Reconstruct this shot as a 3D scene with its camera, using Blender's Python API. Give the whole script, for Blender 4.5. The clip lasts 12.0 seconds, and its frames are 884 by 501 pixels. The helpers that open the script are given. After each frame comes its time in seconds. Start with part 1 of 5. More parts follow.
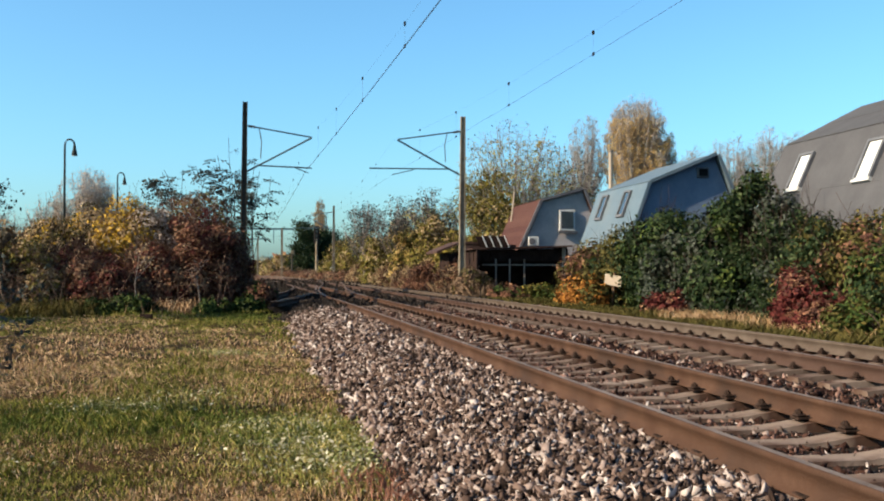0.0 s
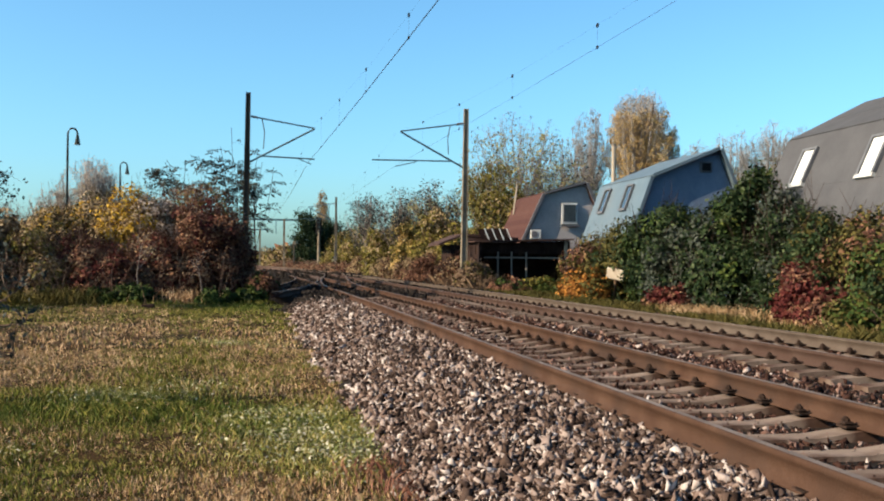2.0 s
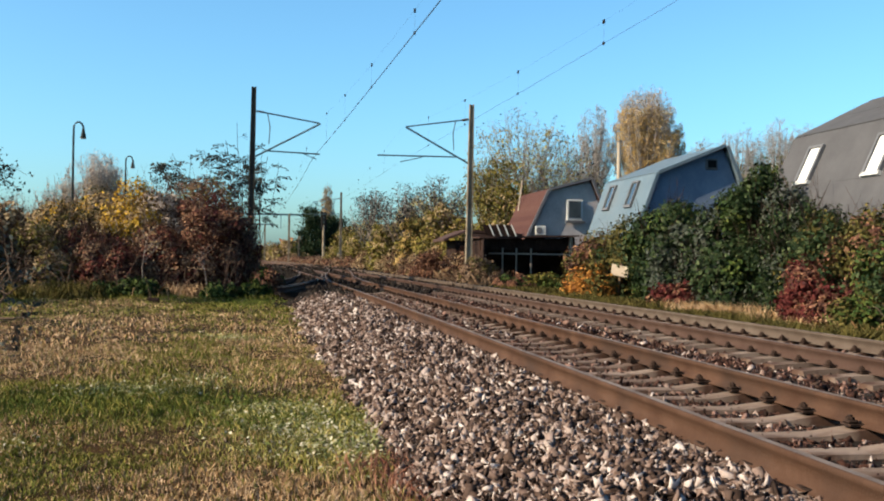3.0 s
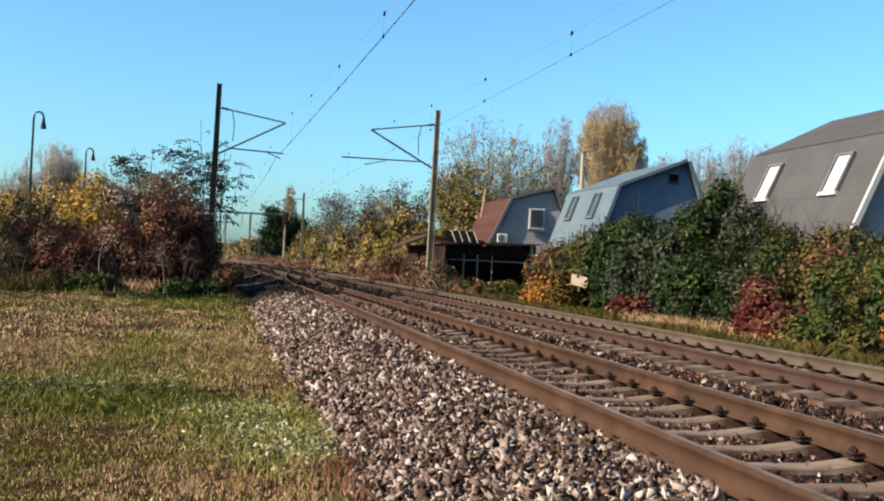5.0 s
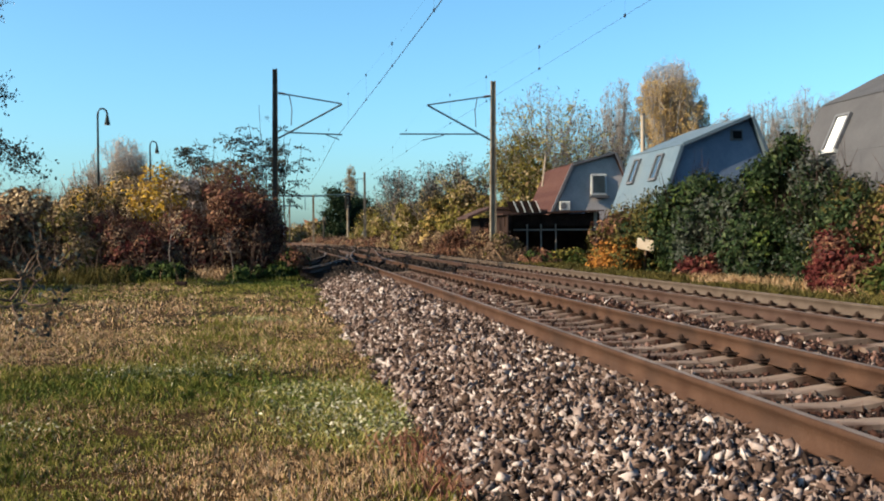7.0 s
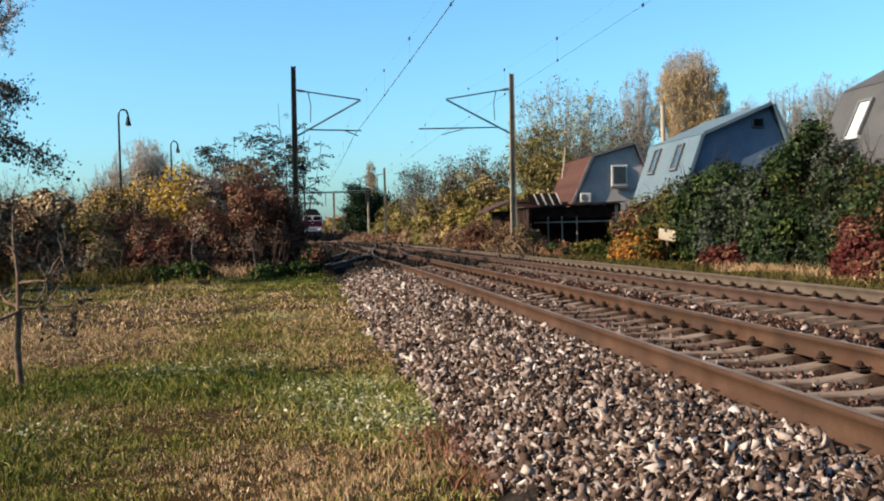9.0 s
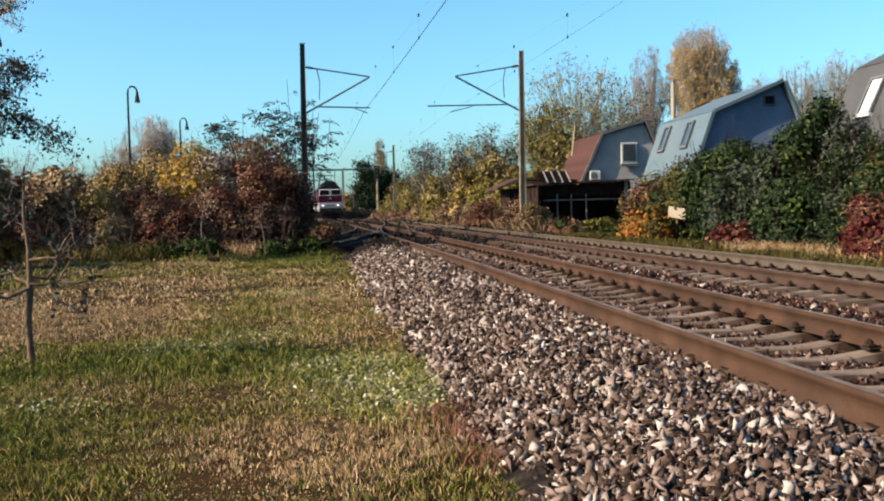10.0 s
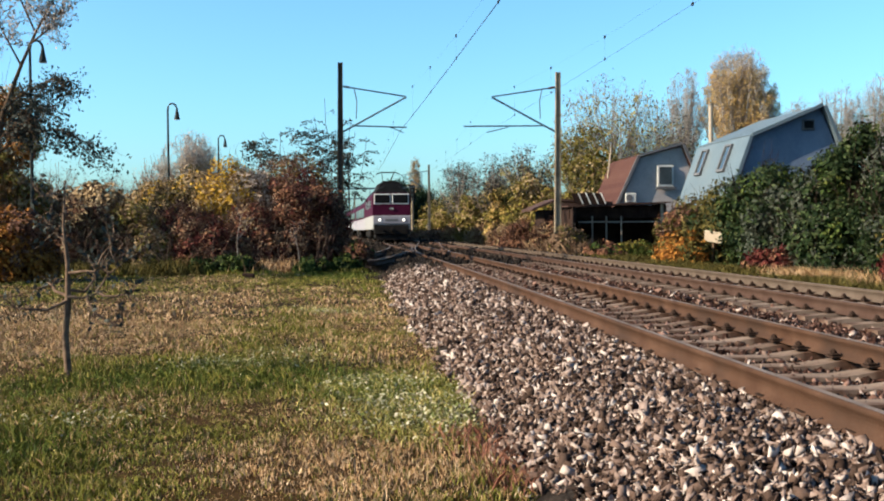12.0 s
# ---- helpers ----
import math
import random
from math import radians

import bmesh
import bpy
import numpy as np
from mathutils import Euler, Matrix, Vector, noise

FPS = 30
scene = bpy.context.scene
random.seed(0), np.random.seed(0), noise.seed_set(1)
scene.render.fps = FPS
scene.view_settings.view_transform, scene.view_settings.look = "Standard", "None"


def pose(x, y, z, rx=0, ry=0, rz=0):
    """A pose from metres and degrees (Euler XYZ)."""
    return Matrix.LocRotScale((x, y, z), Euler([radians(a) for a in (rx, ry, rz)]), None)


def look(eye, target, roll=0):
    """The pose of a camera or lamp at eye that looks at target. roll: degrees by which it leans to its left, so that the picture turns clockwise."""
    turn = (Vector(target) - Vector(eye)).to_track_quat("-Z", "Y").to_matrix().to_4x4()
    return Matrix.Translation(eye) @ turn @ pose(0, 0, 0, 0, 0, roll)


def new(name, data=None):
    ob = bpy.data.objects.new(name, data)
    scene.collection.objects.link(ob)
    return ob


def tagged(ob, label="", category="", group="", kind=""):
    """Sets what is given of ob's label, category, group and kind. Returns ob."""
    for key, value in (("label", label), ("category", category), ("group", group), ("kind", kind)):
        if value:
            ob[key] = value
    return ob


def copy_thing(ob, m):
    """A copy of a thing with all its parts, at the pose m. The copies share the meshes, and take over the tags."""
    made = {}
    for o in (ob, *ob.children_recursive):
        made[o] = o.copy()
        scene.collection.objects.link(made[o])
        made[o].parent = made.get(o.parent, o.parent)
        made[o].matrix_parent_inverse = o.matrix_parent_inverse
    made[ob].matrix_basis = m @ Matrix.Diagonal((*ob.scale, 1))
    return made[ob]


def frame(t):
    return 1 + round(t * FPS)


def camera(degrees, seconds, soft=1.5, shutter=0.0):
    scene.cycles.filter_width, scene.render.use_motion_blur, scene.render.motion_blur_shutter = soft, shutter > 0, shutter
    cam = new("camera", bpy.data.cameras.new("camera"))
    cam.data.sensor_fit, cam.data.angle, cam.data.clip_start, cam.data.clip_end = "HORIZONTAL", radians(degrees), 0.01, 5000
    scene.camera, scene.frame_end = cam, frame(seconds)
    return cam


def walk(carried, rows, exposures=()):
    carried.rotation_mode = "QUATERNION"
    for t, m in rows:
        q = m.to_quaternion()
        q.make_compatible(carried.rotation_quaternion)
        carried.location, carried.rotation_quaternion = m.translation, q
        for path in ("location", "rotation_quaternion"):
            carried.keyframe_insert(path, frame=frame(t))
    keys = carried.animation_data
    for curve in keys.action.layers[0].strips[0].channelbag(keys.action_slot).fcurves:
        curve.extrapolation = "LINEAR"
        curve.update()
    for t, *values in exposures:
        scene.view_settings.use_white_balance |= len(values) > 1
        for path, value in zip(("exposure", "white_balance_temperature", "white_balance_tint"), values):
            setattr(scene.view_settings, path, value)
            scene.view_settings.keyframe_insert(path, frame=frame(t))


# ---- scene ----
FOV = 48.0
cam = camera(FOV, 12.0, soft=2.0)
EYE = (0.0, 0.0, 1.55)
# seconds, yaw, pitch, roll of the hand-held camera, which turns on one spot
ROWS = [(0.0, -10.52, 1.14, 0.00), (0.5, -10.42, 1.55, -0.24), (1.0, -10.53, 1.74, -0.20), (1.5, -10.53, 1.19, -0.69), (2.0, -10.41, 0.69, -0.50),
        (2.5, -10.38, 0.50, -0.68), (3.0, -10.14, 0.44, -0.83), (3.2, -10.06, 0.33, -0.86), (4.8, -12.45, 0.70, -2.60), (5.0, -12.39, 0.79, -2.79), (5.5, -11.66, 1.22, -2.28),
        (6.0, -9.95, 0.37, -0.97), (6.5, -8.92, -0.65, 0.80), (6.7, -8.82, -0.82, 0.45), (8.3, -8.24, -0.88, 0.74), (8.5, -8.27, -0.69, 0.54),
        (9.0, -7.52, -1.15, 1.48), (9.2, -7.06, -1.30, 1.75), (9.5, -6.69, -1.73, 1.74), (10.0, -7.00, -2.43, 1.39), (10.5, -6.31, -2.52, 1.78),
        (11.0, -4.99, -1.87, 2.13), (11.5, -4.81, -1.26, 0.50), (12.0, -5.02, -1.25, 0.50)]
walk(cam, [(t, pose(*EYE, 90 + p, r, y)) for t, y, p, r in ROWS], exposures=[(0.0, 1.45), (5.5, 1.45), (9.0, 1.46), (10.5, 1.53), (12.0, 1.62)])

# ---- sky and sun: low autumn sun from the left, a little behind the camera ----
SUN_EL, SUN_ROT = 29.0, 259.5
world = bpy.data.worlds.new("sky")
scene.world = world
world.use_nodes = True
wn = world.node_tree
sky = wn.nodes.new("ShaderNodeTexSky")
sky.sky_type, sky.sun_disc = "NISHITA", False
sky.sun_elevation, sky.sun_rotation = radians(SUN_EL), radians(SUN_ROT)
sky.air_density, sky.dust_density, sky.ozone_density = 1.0, 1.6, 6.5
clear = wn.nodes.new("ShaderNodeMix")
clear.data_type, clear.blend_type = "RGBA", "MULTIPLY"
clear.inputs["Factor"].default_value = 1.0
clear.inputs[7].default_value = (0.79, 1.05, 0.97, 1)
wn.links.new(sky.outputs[0], clear.inputs[6])
wn.nodes["Background"].inputs["Strength"].default_value = 0.093
wn.links.new(clear.outputs[2], wn.nodes["Background"].inputs["Color"])
sun = new("sun", bpy.data.lights.new("sun", "SUN"))
sun.data.energy, sun.data.angle, sun.data.color = 5.0, radians(0.5), (1.0, 0.85, 0.635)
a = radians(SUN_ROT)
sun_way = Vector((math.sin(a) * math.cos(radians(SUN_EL)), math.cos(a) * math.cos(radians(SUN_EL)), math.sin(radians(SUN_EL))))
sun.matrix_world = look(sun_way * 200, (0, 0, 0))

# ---- materials ----


def material(name, colors, rough=0.8, scale=6.0, metal=0.0, bump=0.3, bump_scale=None, island=False, thing_random=False, detail=6.0, through_light=0.0, coat=0.0, stain=None):
    """Colours are blended along a ramp by noise at two scales, and by the piece's own random number."""
    m = bpy.data.materials.new(name)
    m.use_nodes = True
    nt = m.node_tree
    b = nt.nodes["Principled BSDF"]
    tc = nt.nodes.new("ShaderNodeTexCoord")
    n1 = nt.nodes.new("ShaderNodeTexNoise")
    n1.inputs["Scale"].default_value, n1.inputs["Detail"].default_value = scale, detail
    nt.links.new(tc.outputs["Object"], n1.inputs["Vector"])
    n2 = nt.nodes.new("ShaderNodeTexNoise")
    n2.inputs["Scale"].default_value, n2.inputs["Detail"].default_value = scale * 9.0, 3.0
    nt.links.new(tc.outputs["Object"], n2.inputs["Vector"])
    mix = nt.nodes.new("ShaderNodeMath")
    mix.operation = "MULTIPLY_ADD"
    nt.links.new(n2.outputs["Fac"], mix.inputs[0])
    mix.inputs[1].default_value = 0.35
    nt.links.new(n1.outputs["Fac"], mix.inputs[2])
    off = nt.nodes.new("ShaderNodeMath")
    off.operation = "ADD"
    nt.links.new(mix.outputs[0], off.inputs[0])
    off.inputs[1].default_value = -0.18
    src = off.outputs[0]
    if island or thing_random:
        if island:
            g = nt.nodes.new("ShaderNodeNewGeometry")
            rnd = g.outputs["Random Per Island"]
        else:
            g = nt.nodes.new("ShaderNodeObjectInfo")
            rnd = g.outputs["Random"]
        w = nt.nodes.new("ShaderNodeMix")
        w.inputs["Factor"].default_value = 0.7
        nt.links.new(off.outputs[0], w.inputs["A"])
        nt.links.new(rnd, w.inputs["B"])
        src = w.outputs["Result"]
    ramp = nt.nodes.new("ShaderNodeValToRGB")
    e = ramp.color_ramp.elements
    lo, hi = (0.12, 0.88) if (island or thing_random) else (0.3, 0.7)
    while len(e) < len(colors):
        e.new(0.5)
    for i, c in enumerate(colors):
        e[i].position = lo + (hi - lo) * i / max(1, len(colors) - 1)
        e[i].color = (*c, 1)
    nt.links.new(src, ramp.inputs["Fac"])
    color = ramp.outputs["Color"]
    if stain:
        n3 = nt.nodes.new("ShaderNodeTexNoise")
        n3.inputs["Scale"].default_value, n3.inputs["Detail"].default_value = stain[1], 5.0
        nt.links.new(tc.outputs["Object"], n3.inputs["Vector"])
        r3 = nt.nodes.new("ShaderNodeMapRange")
        r3.inputs["From Min"].default_value, r3.inputs["From Max"].default_value = 0.48, 0.66
        nt.links.new(n3.outputs["Fac"], r3.inputs["Value"])
        sm = nt.nodes.new("ShaderNodeMix")
        sm.data_type = "RGBA"
        nt.links.new(r3.outputs["Result"], sm.inputs["Factor"])
        nt.links.new(color, sm.inputs[6])
        sm.inputs[7].default_value = (*stain[0], 1)
        color = sm.outputs[2]
    nt.links.new(color, b.inputs["Base Color"])
    b.inputs["Roughness"].default_value, b.inputs["Metallic"].default_value = rough, metal
    b.inputs["Specular IOR Level"].default_value = 0.35 if rough < 0.6 else 0.06
    b.inputs["Coat Weight"].default_value = coat
    if bump:
        bn = nt.nodes.new("ShaderNodeBump")
        bn.inputs["Strength"].default_value, bn.inputs["Distance"].default_value = bump, 0.02
        nb = nt.nodes.new("ShaderNodeTexNoise")
        nb.inputs["Scale"].default_value, nb.inputs["Detail"].default_value = bump_scale or scale * 6, 4.0
        nt.links.new(tc.outputs["Object"], nb.inputs["Vector"])
        nt.links.new(nb.outputs["Fac"], bn.inputs["Height"])
        nt.links.new(bn.outputs["Normal"], b.inputs["Normal"])
    if through_light:
        tl = nt.nodes.new("ShaderNodeBsdfTranslucent")
        nt.links.new(color, tl.inputs["Color"])
        ms = nt.nodes.new("ShaderNodeMixShader")
        ms.inputs[0].default_value = through_light
        nt.links.new(b.outputs[0], ms.inputs[1])
        nt.links.new(tl.outputs[0], ms.inputs[2])
        nt.links.new(ms.outputs[0], nt.nodes["Material Output"].inputs["Surface"])
    return m


def leafy(name, *colors, light=0.09, rough=0.65):
    return material(name, colors, rough=rough, scale=0.8, bump=0, island=True, through_light=light)


def glow(name, color, strength):
    m = bpy.data.materials.new(name)
    m.use_nodes = True
    b = m.node_tree.nodes["Principled BSDF"]
    b.inputs["Base Color"].default_value = (*color, 1)
    b.inputs["Emission Color"].default_value = (*color, 1)
    b.inputs["Emission Strength"].default_value = strength
    return m


M = dict(
    # soil colour lowered to hold the shadows between the grass blades
    soil=material("soil", [(0.0151, 0.0063, 0.0019), (0.0240, 0.0120, 0.0023), (0.0319, 0.0145, 0.0042)], 0.95, 0.6, bump=0.8, bump_scale=14, stain=((0.0107, 0.0088, 0.0014), 0.35)),
    # near black: the shade in the gaps between stones is in this colour
    gravel_shade=material("gravel_shade", [(0.0067, 0.0049, 0.0040), (0.0133, 0.0098, 0.0080), (0.0266, 0.0200, 0.0160)], 0.95, 9, bump=1.0, bump_scale=30),
    stone=material("stone", [(0.0085, 0.0052, 0.0041), (0.0250, 0.0152, 0.0116), (0.0600, 0.0382, 0.0302), (0.1120, 0.0745, 0.0615), (0.1850, 0.1370, 0.1200), (0.3800, 0.3250, 0.3000)], 0.9, 5, island=True, bump=0.4),
    stone_single=material("stone_single", [(0.0234, 0.0147, 0.0122), (0.0564, 0.0351, 0.0274), (0.0941, 0.0627, 0.0498), (0.1540, 0.1100, 0.0902), (0.3520, 0.2970, 0.2750)], 0.9, 5, thing_random=True, bump=0.4),
    stone_rusty=material("stone_rusty", [(0.0060, 0.0028, 0.0018), (0.0150, 0.0068, 0.0052), (0.0280, 0.0130, 0.0098), (0.0500, 0.0250, 0.0190), (0.1900, 0.1150, 0.0950)], 0.9, 5, island=True, bump=0.4),
    # oily stone, darkened further for the shade that lies over the switch
    stone_oily_shaded=material("stone_oily_shaded", [(0.0052, 0.0042, 0.0037), (0.0117, 0.0091, 0.0077), (0.0233, 0.0181, 0.0155)], 0.85, 5, island=True, bump=0.4),
    rail=material("rail_rust", [(0.0335, 0.0165, 0.0105), (0.0440, 0.0228, 0.0146), (0.0560, 0.0300, 0.0198)], 0.75, 3, bump=0.25, bump_scale=60, stain=((0.0300, 0.0170, 0.0120), 1.3)),
    rail_dull=material("rail_dull_rust", [(0.0320, 0.0178, 0.0135), (0.0410, 0.0235, 0.0180), (0.0500, 0.0305, 0.0236)], 0.8, 3, bump=0.25, bump_scale=60),
    rail_dusty=material("rail_dusty_grey", [(0.0480, 0.0340, 0.0262), (0.0600, 0.0438, 0.0342), (0.0720, 0.0540, 0.0430)], 0.85, 3, bump=0.25, bump_scale=60),
    rail_worn=material("rail_worn", [(0.0760, 0.0560, 0.0460), (0.1150, 0.0890, 0.0750), (0.1400, 0.1120, 0.0960)], 0.66, 2, metal=0.1, bump=0.08),
    concrete=material("sleeper_concrete", [(0.0850, 0.0577, 0.0449), (0.1284, 0.0925, 0.0725), (0.1614, 0.1200, 0.0971)], 0.9, 3, thing_random=True, bump=0.4, stain=((0.0500, 0.0270, 0.0190), 2.0)),
    # tarred wood, made darker still for the black shadows between the timbers
    timber=material("tarred_timber_shaded", [(0.0070, 0.0054, 0.0045), (0.0150, 0.0112, 0.0092), (0.0320, 0.0245, 0.0200)], 0.9, 3, thing_random=True, bump=0.5),
    clip=material("clip_iron", [(0.0096, 0.0059, 0.0044), (0.0207, 0.0126, 0.0096), (0.0385, 0.0215, 0.0155)], 0.85, 12),
    mast=material("mast_steel", [(0.0252, 0.0215, 0.0192), (0.0392, 0.0340, 0.0281), (0.0533, 0.0444, 0.0355)], 0.75, 1.2, metal=0.2),
    mast_light=material("mast_concrete", [(0.1243, 0.0977, 0.0681), (0.1658, 0.1325, 0.0977), (0.1946, 0.1598, 0.1199)], 0.85, 1.5, stain=((0.0829, 0.0577, 0.0370), 0.9)),
    arm=material("arm_galvanised", [(0.0420, 0.0780, 0.0980), (0.0640, 0.1080, 0.1300)], 0.55, 4, metal=0.3),
    wire=material("wire_copper", [(0.0222, 0.0207, 0.0192), (0.0370, 0.0333, 0.0296)], 0.6, 4, metal=0.5, bump=0),
    insulator=material("insulator_ceramic", [(0.0592, 0.0296, 0.0207), (0.0829, 0.0474, 0.0296)], 0.3, 4),
    lamp_paint=material("lamp_paint", [(0.0133, 0.0163, 0.0163), (0.0222, 0.0259, 0.0259)], 0.6, 3),
    roof_grey=material("roof_grey_felt", [(0.0470, 0.0458, 0.0495), (0.0530, 0.0516, 0.0552), (0.0590, 0.0572, 0.0610)], 0.9, 1.3, bump=0.25, bump_scale=50),
    roof_blue=material("roof_blue_sheet", [(0.0640, 0.0900, 0.1120), (0.0740, 0.1020, 0.1240), (0.0850, 0.1130, 0.1360)], 0.55, 1.0, metal=0.15, bump=0.15, stain=((0.0880, 0.1080, 0.1220), 0.7)),
    roof_red=material("roof_red_shingle", [(0.0413, 0.0187, 0.0170), (0.0527, 0.0252, 0.0213), (0.0672, 0.0350, 0.0290)], 0.9, 1.5, bump=0.4, bump_scale=25, thing_random=True),
    plaster_blue=material("plaster_blue", [(0.0759, 0.0999, 0.1489), (0.0929, 0.1189, 0.1708), (0.1108, 0.1378, 0.1928)], 0.9, 1.0, bump=0.2, bump_scale=40),
    plaster_grey=material("plaster_grey", [(0.2025, 0.1875, 0.1875), (0.2465, 0.2239, 0.2239), (0.2893, 0.2604, 0.2604)], 0.9, 1.0, bump=0.2, bump_scale=40),
    trim_dark=material("trim_dark", [(0.0666, 0.0666, 0.0740), (0.0962, 0.0962, 0.1036)], 0.6, 4, bump=0.1),
    trim_white=material("trim_white", [(0.2938, 0.2842, 0.2701), (0.3508, 0.3411, 0.3271)], 0.55, 4, bump=0.1),
    blind=material("window_blind", [(0.4144, 0.4085, 0.3966), (0.4736, 0.4677, 0.4558)], 0.7, 4, bump=0.1),
    glass=material("dark_glass", [(0.0222, 0.0296, 0.0333), (0.0370, 0.0481, 0.0555)], 0.06, 2, bump=0, coat=0.6),
    pipe=material("chimney_pipe", [(0.2176, 0.1709, 0.1295), (0.2694, 0.2227, 0.1761)], 0.7, 3),
    # dark brown boards, deepened for the shadow in the open shed
    shed_brown_shaded=material("shed_brown_shaded", [(0.0111, 0.0059, 0.0052), (0.0185, 0.0104, 0.0081), (0.0281, 0.0163, 0.0126)], 0.85, 2, bump=0.4),
    shed_roof=material("shed_roof", [(0.0311, 0.0170, 0.0141), (0.0466, 0.0266, 0.0215), (0.0622, 0.0370, 0.0311)], 0.8, 2, bump=0.3),
    wood_grey=material("wood_grey", [(0.1184, 0.0962, 0.0814), (0.1776, 0.1480, 0.1258)], 0.85, 5, bump=0.3),
    bark=material("bark", [(0.0392, 0.0237, 0.0155), (0.0718, 0.0451, 0.0289), (0.1043, 0.0666, 0.0444)], 0.95, 8, bump=0.7),
    bark_dark=material("bark_dark", [(0.0150, 0.0100, 0.0085), (0.0290, 0.0200, 0.0170), (0.0470, 0.0340, 0.0290)], 0.95, 8, bump=0.7),
    bark_young=material("bark_young", [(0.0600, 0.0370, 0.0260), (0.0950, 0.0620, 0.0440), (0.1350, 0.0900, 0.0640)], 0.9, 10, bump=0.1),
    bark_grey=material("bark_grey", [(0.1500, 0.1350, 0.1300), (0.2100, 0.1920, 0.1850), (0.2700, 0.2500, 0.2420)], 0.95, 6, bump=0.4),
    bark_pale=material("bark_pale", [(0.1050, 0.0800, 0.0700), (0.1550, 0.1230, 0.1090), (0.2100, 0.1720, 0.1520)], 0.95, 6, bump=0.5),
    twig=material("twig", [(0.0230, 0.0140, 0.0125), (0.0450, 0.0270, 0.0225), (0.0850, 0.0570, 0.0450)], 0.9, 3, island=True, bump=0),
    grass=leafy("grass_green", (0.0360, 0.0420, 0.0062), (0.0740, 0.0770, 0.0110), (0.1200, 0.1120, 0.0225), (0.2050, 0.1700, 0.0500), light=0.06),
    turf=leafy("turf_green", (0.0260, 0.0400, 0.0070), (0.0500, 0.0660, 0.0115), (0.0900, 0.1020, 0.0200), light=0.06),
    straw=leafy("grass_straw", (0.1060, 0.0580, 0.0270), (0.2000, 0.1190, 0.0600), (0.3050, 0.1960, 0.1110), (0.4600, 0.3280, 0.2200), light=0.06),
    weed=leafy("weed_pale", (0.0688, 0.0845, 0.0210), (0.1671, 0.1646, 0.0707), (0.4424, 0.3912, 0.3062)),
    weed_dull=leafy("weed_dull", (0.0708, 0.0725, 0.0158), (0.1569, 0.1449, 0.0377), (0.3795, 0.3019, 0.1176)),
    leaf_gold=leafy("leaf_gold", (0.2700, 0.1620, 0.0480), (0.3900, 0.2520, 0.0880), (0.4900, 0.3480, 0.1650), light=0.25),
    leaf_rust=leafy("leaf_rust", (0.0560, 0.0330, 0.0210), (0.1080, 0.0680, 0.0430), (0.1850, 0.1230, 0.0800)),
    twig_haze=leafy("twig_haze", (0.1500, 0.1350, 0.1280), (0.2200, 0.2000, 0.1900), (0.2900, 0.2650, 0.2500), light=0.2),
    leaf_pale=leafy("leaf_pale_olive", (0.1200, 0.1000, 0.0340), (0.2100, 0.1760, 0.0640), (0.3000, 0.2560, 0.1150), light=0.18),
    weed_red=leafy("weed_red", (0.0718, 0.0309, 0.0205), (0.1334, 0.0529, 0.0360), (0.2256, 0.1101, 0.0718)),
    # the palest green paints the highlights on the ivy leaves
    leaf_ivy=leafy("leaf_ivy", (0.0036, 0.0080, 0.0028), (0.0076, 0.0148, 0.0050), (0.0150, 0.0255, 0.0085), (0.0500, 0.0600, 0.0260)),
    leaf_grey=leafy("leaf_grey_green", (0.0153, 0.0195, 0.0119), (0.0314, 0.0357, 0.0263), (0.0527, 0.0560, 0.0450)),
    leaf_green=leafy("leaf_green", (0.0121, 0.0250, 0.0061), (0.0288, 0.0455, 0.0107), (0.0622, 0.0705, 0.0167)),
    leaf_moss=leafy("leaf_moss", (0.0210, 0.0190, 0.0060), (0.0460, 0.0390, 0.0105), (0.0850, 0.0660, 0.0190), (0.0330, 0.0330, 0.0100)),
    leaf_olive=leafy("leaf_olive", (0.0480, 0.0390, 0.0085), (0.0980, 0.0780, 0.0150), (0.1600, 0.1240, 0.0270), (0.0560, 0.0600, 0.0165)),
    leaf_yellow=leafy("leaf_yellow", (0.1650, 0.0920, 0.0130), (0.3000, 0.1760, 0.0190), (0.4300, 0.2650, 0.0330)),
    leaf_orange=leafy("leaf_orange", (0.0940, 0.0332, 0.0089), (0.1881, 0.0707, 0.0134), (0.2821, 0.1248, 0.0266)),
    leaf_brown=leafy("leaf_brown", (0.0300, 0.0130, 0.0105), (0.0640, 0.0275, 0.0190), (0.1130, 0.0520, 0.0310), (0.1850, 0.0990, 0.0560)),
    leaf_red=leafy("leaf_red", (0.0265, 0.0059, 0.0059), (0.0563, 0.0111, 0.0103), (0.0829, 0.0226, 0.0168)),
    leaf_dark=leafy("leaf_dark", (0.0148, 0.0190, 0.0190), (0.0300, 0.0350, 0.0320), (0.0520, 0.0530, 0.0440)),
    leaf_tan=leafy("leaf_tan", (0.1250, 0.0800, 0.0390), (0.2100, 0.1420, 0.0740), (0.3300, 0.2450, 0.1550)),
    leaf_pink=leafy("leaf_pink", (0.2500, 0.1900, 0.1550), (0.3500, 0.2750, 0.2250), (0.4300, 0.3450, 0.2900), light=0.2),
    leaf_conifer=leafy("leaf_conifer", (0.0053, 0.0125, 0.0053), (0.0125, 0.0222, 0.0097), (0.0240, 0.0337, 0.0142)),
    loco_red=material("loco_red_paint", [(0.0250, 0.0016, 0.0105), (0.0320, 0.0022, 0.0135)], 0.62, 1.0, bump=0.03),
    loco_white=material("loco_white_paint", [(0.1799, 0.1739, 0.1706), (0.2158, 0.2098, 0.2066)], 0.55, 1.0, bump=0.03),
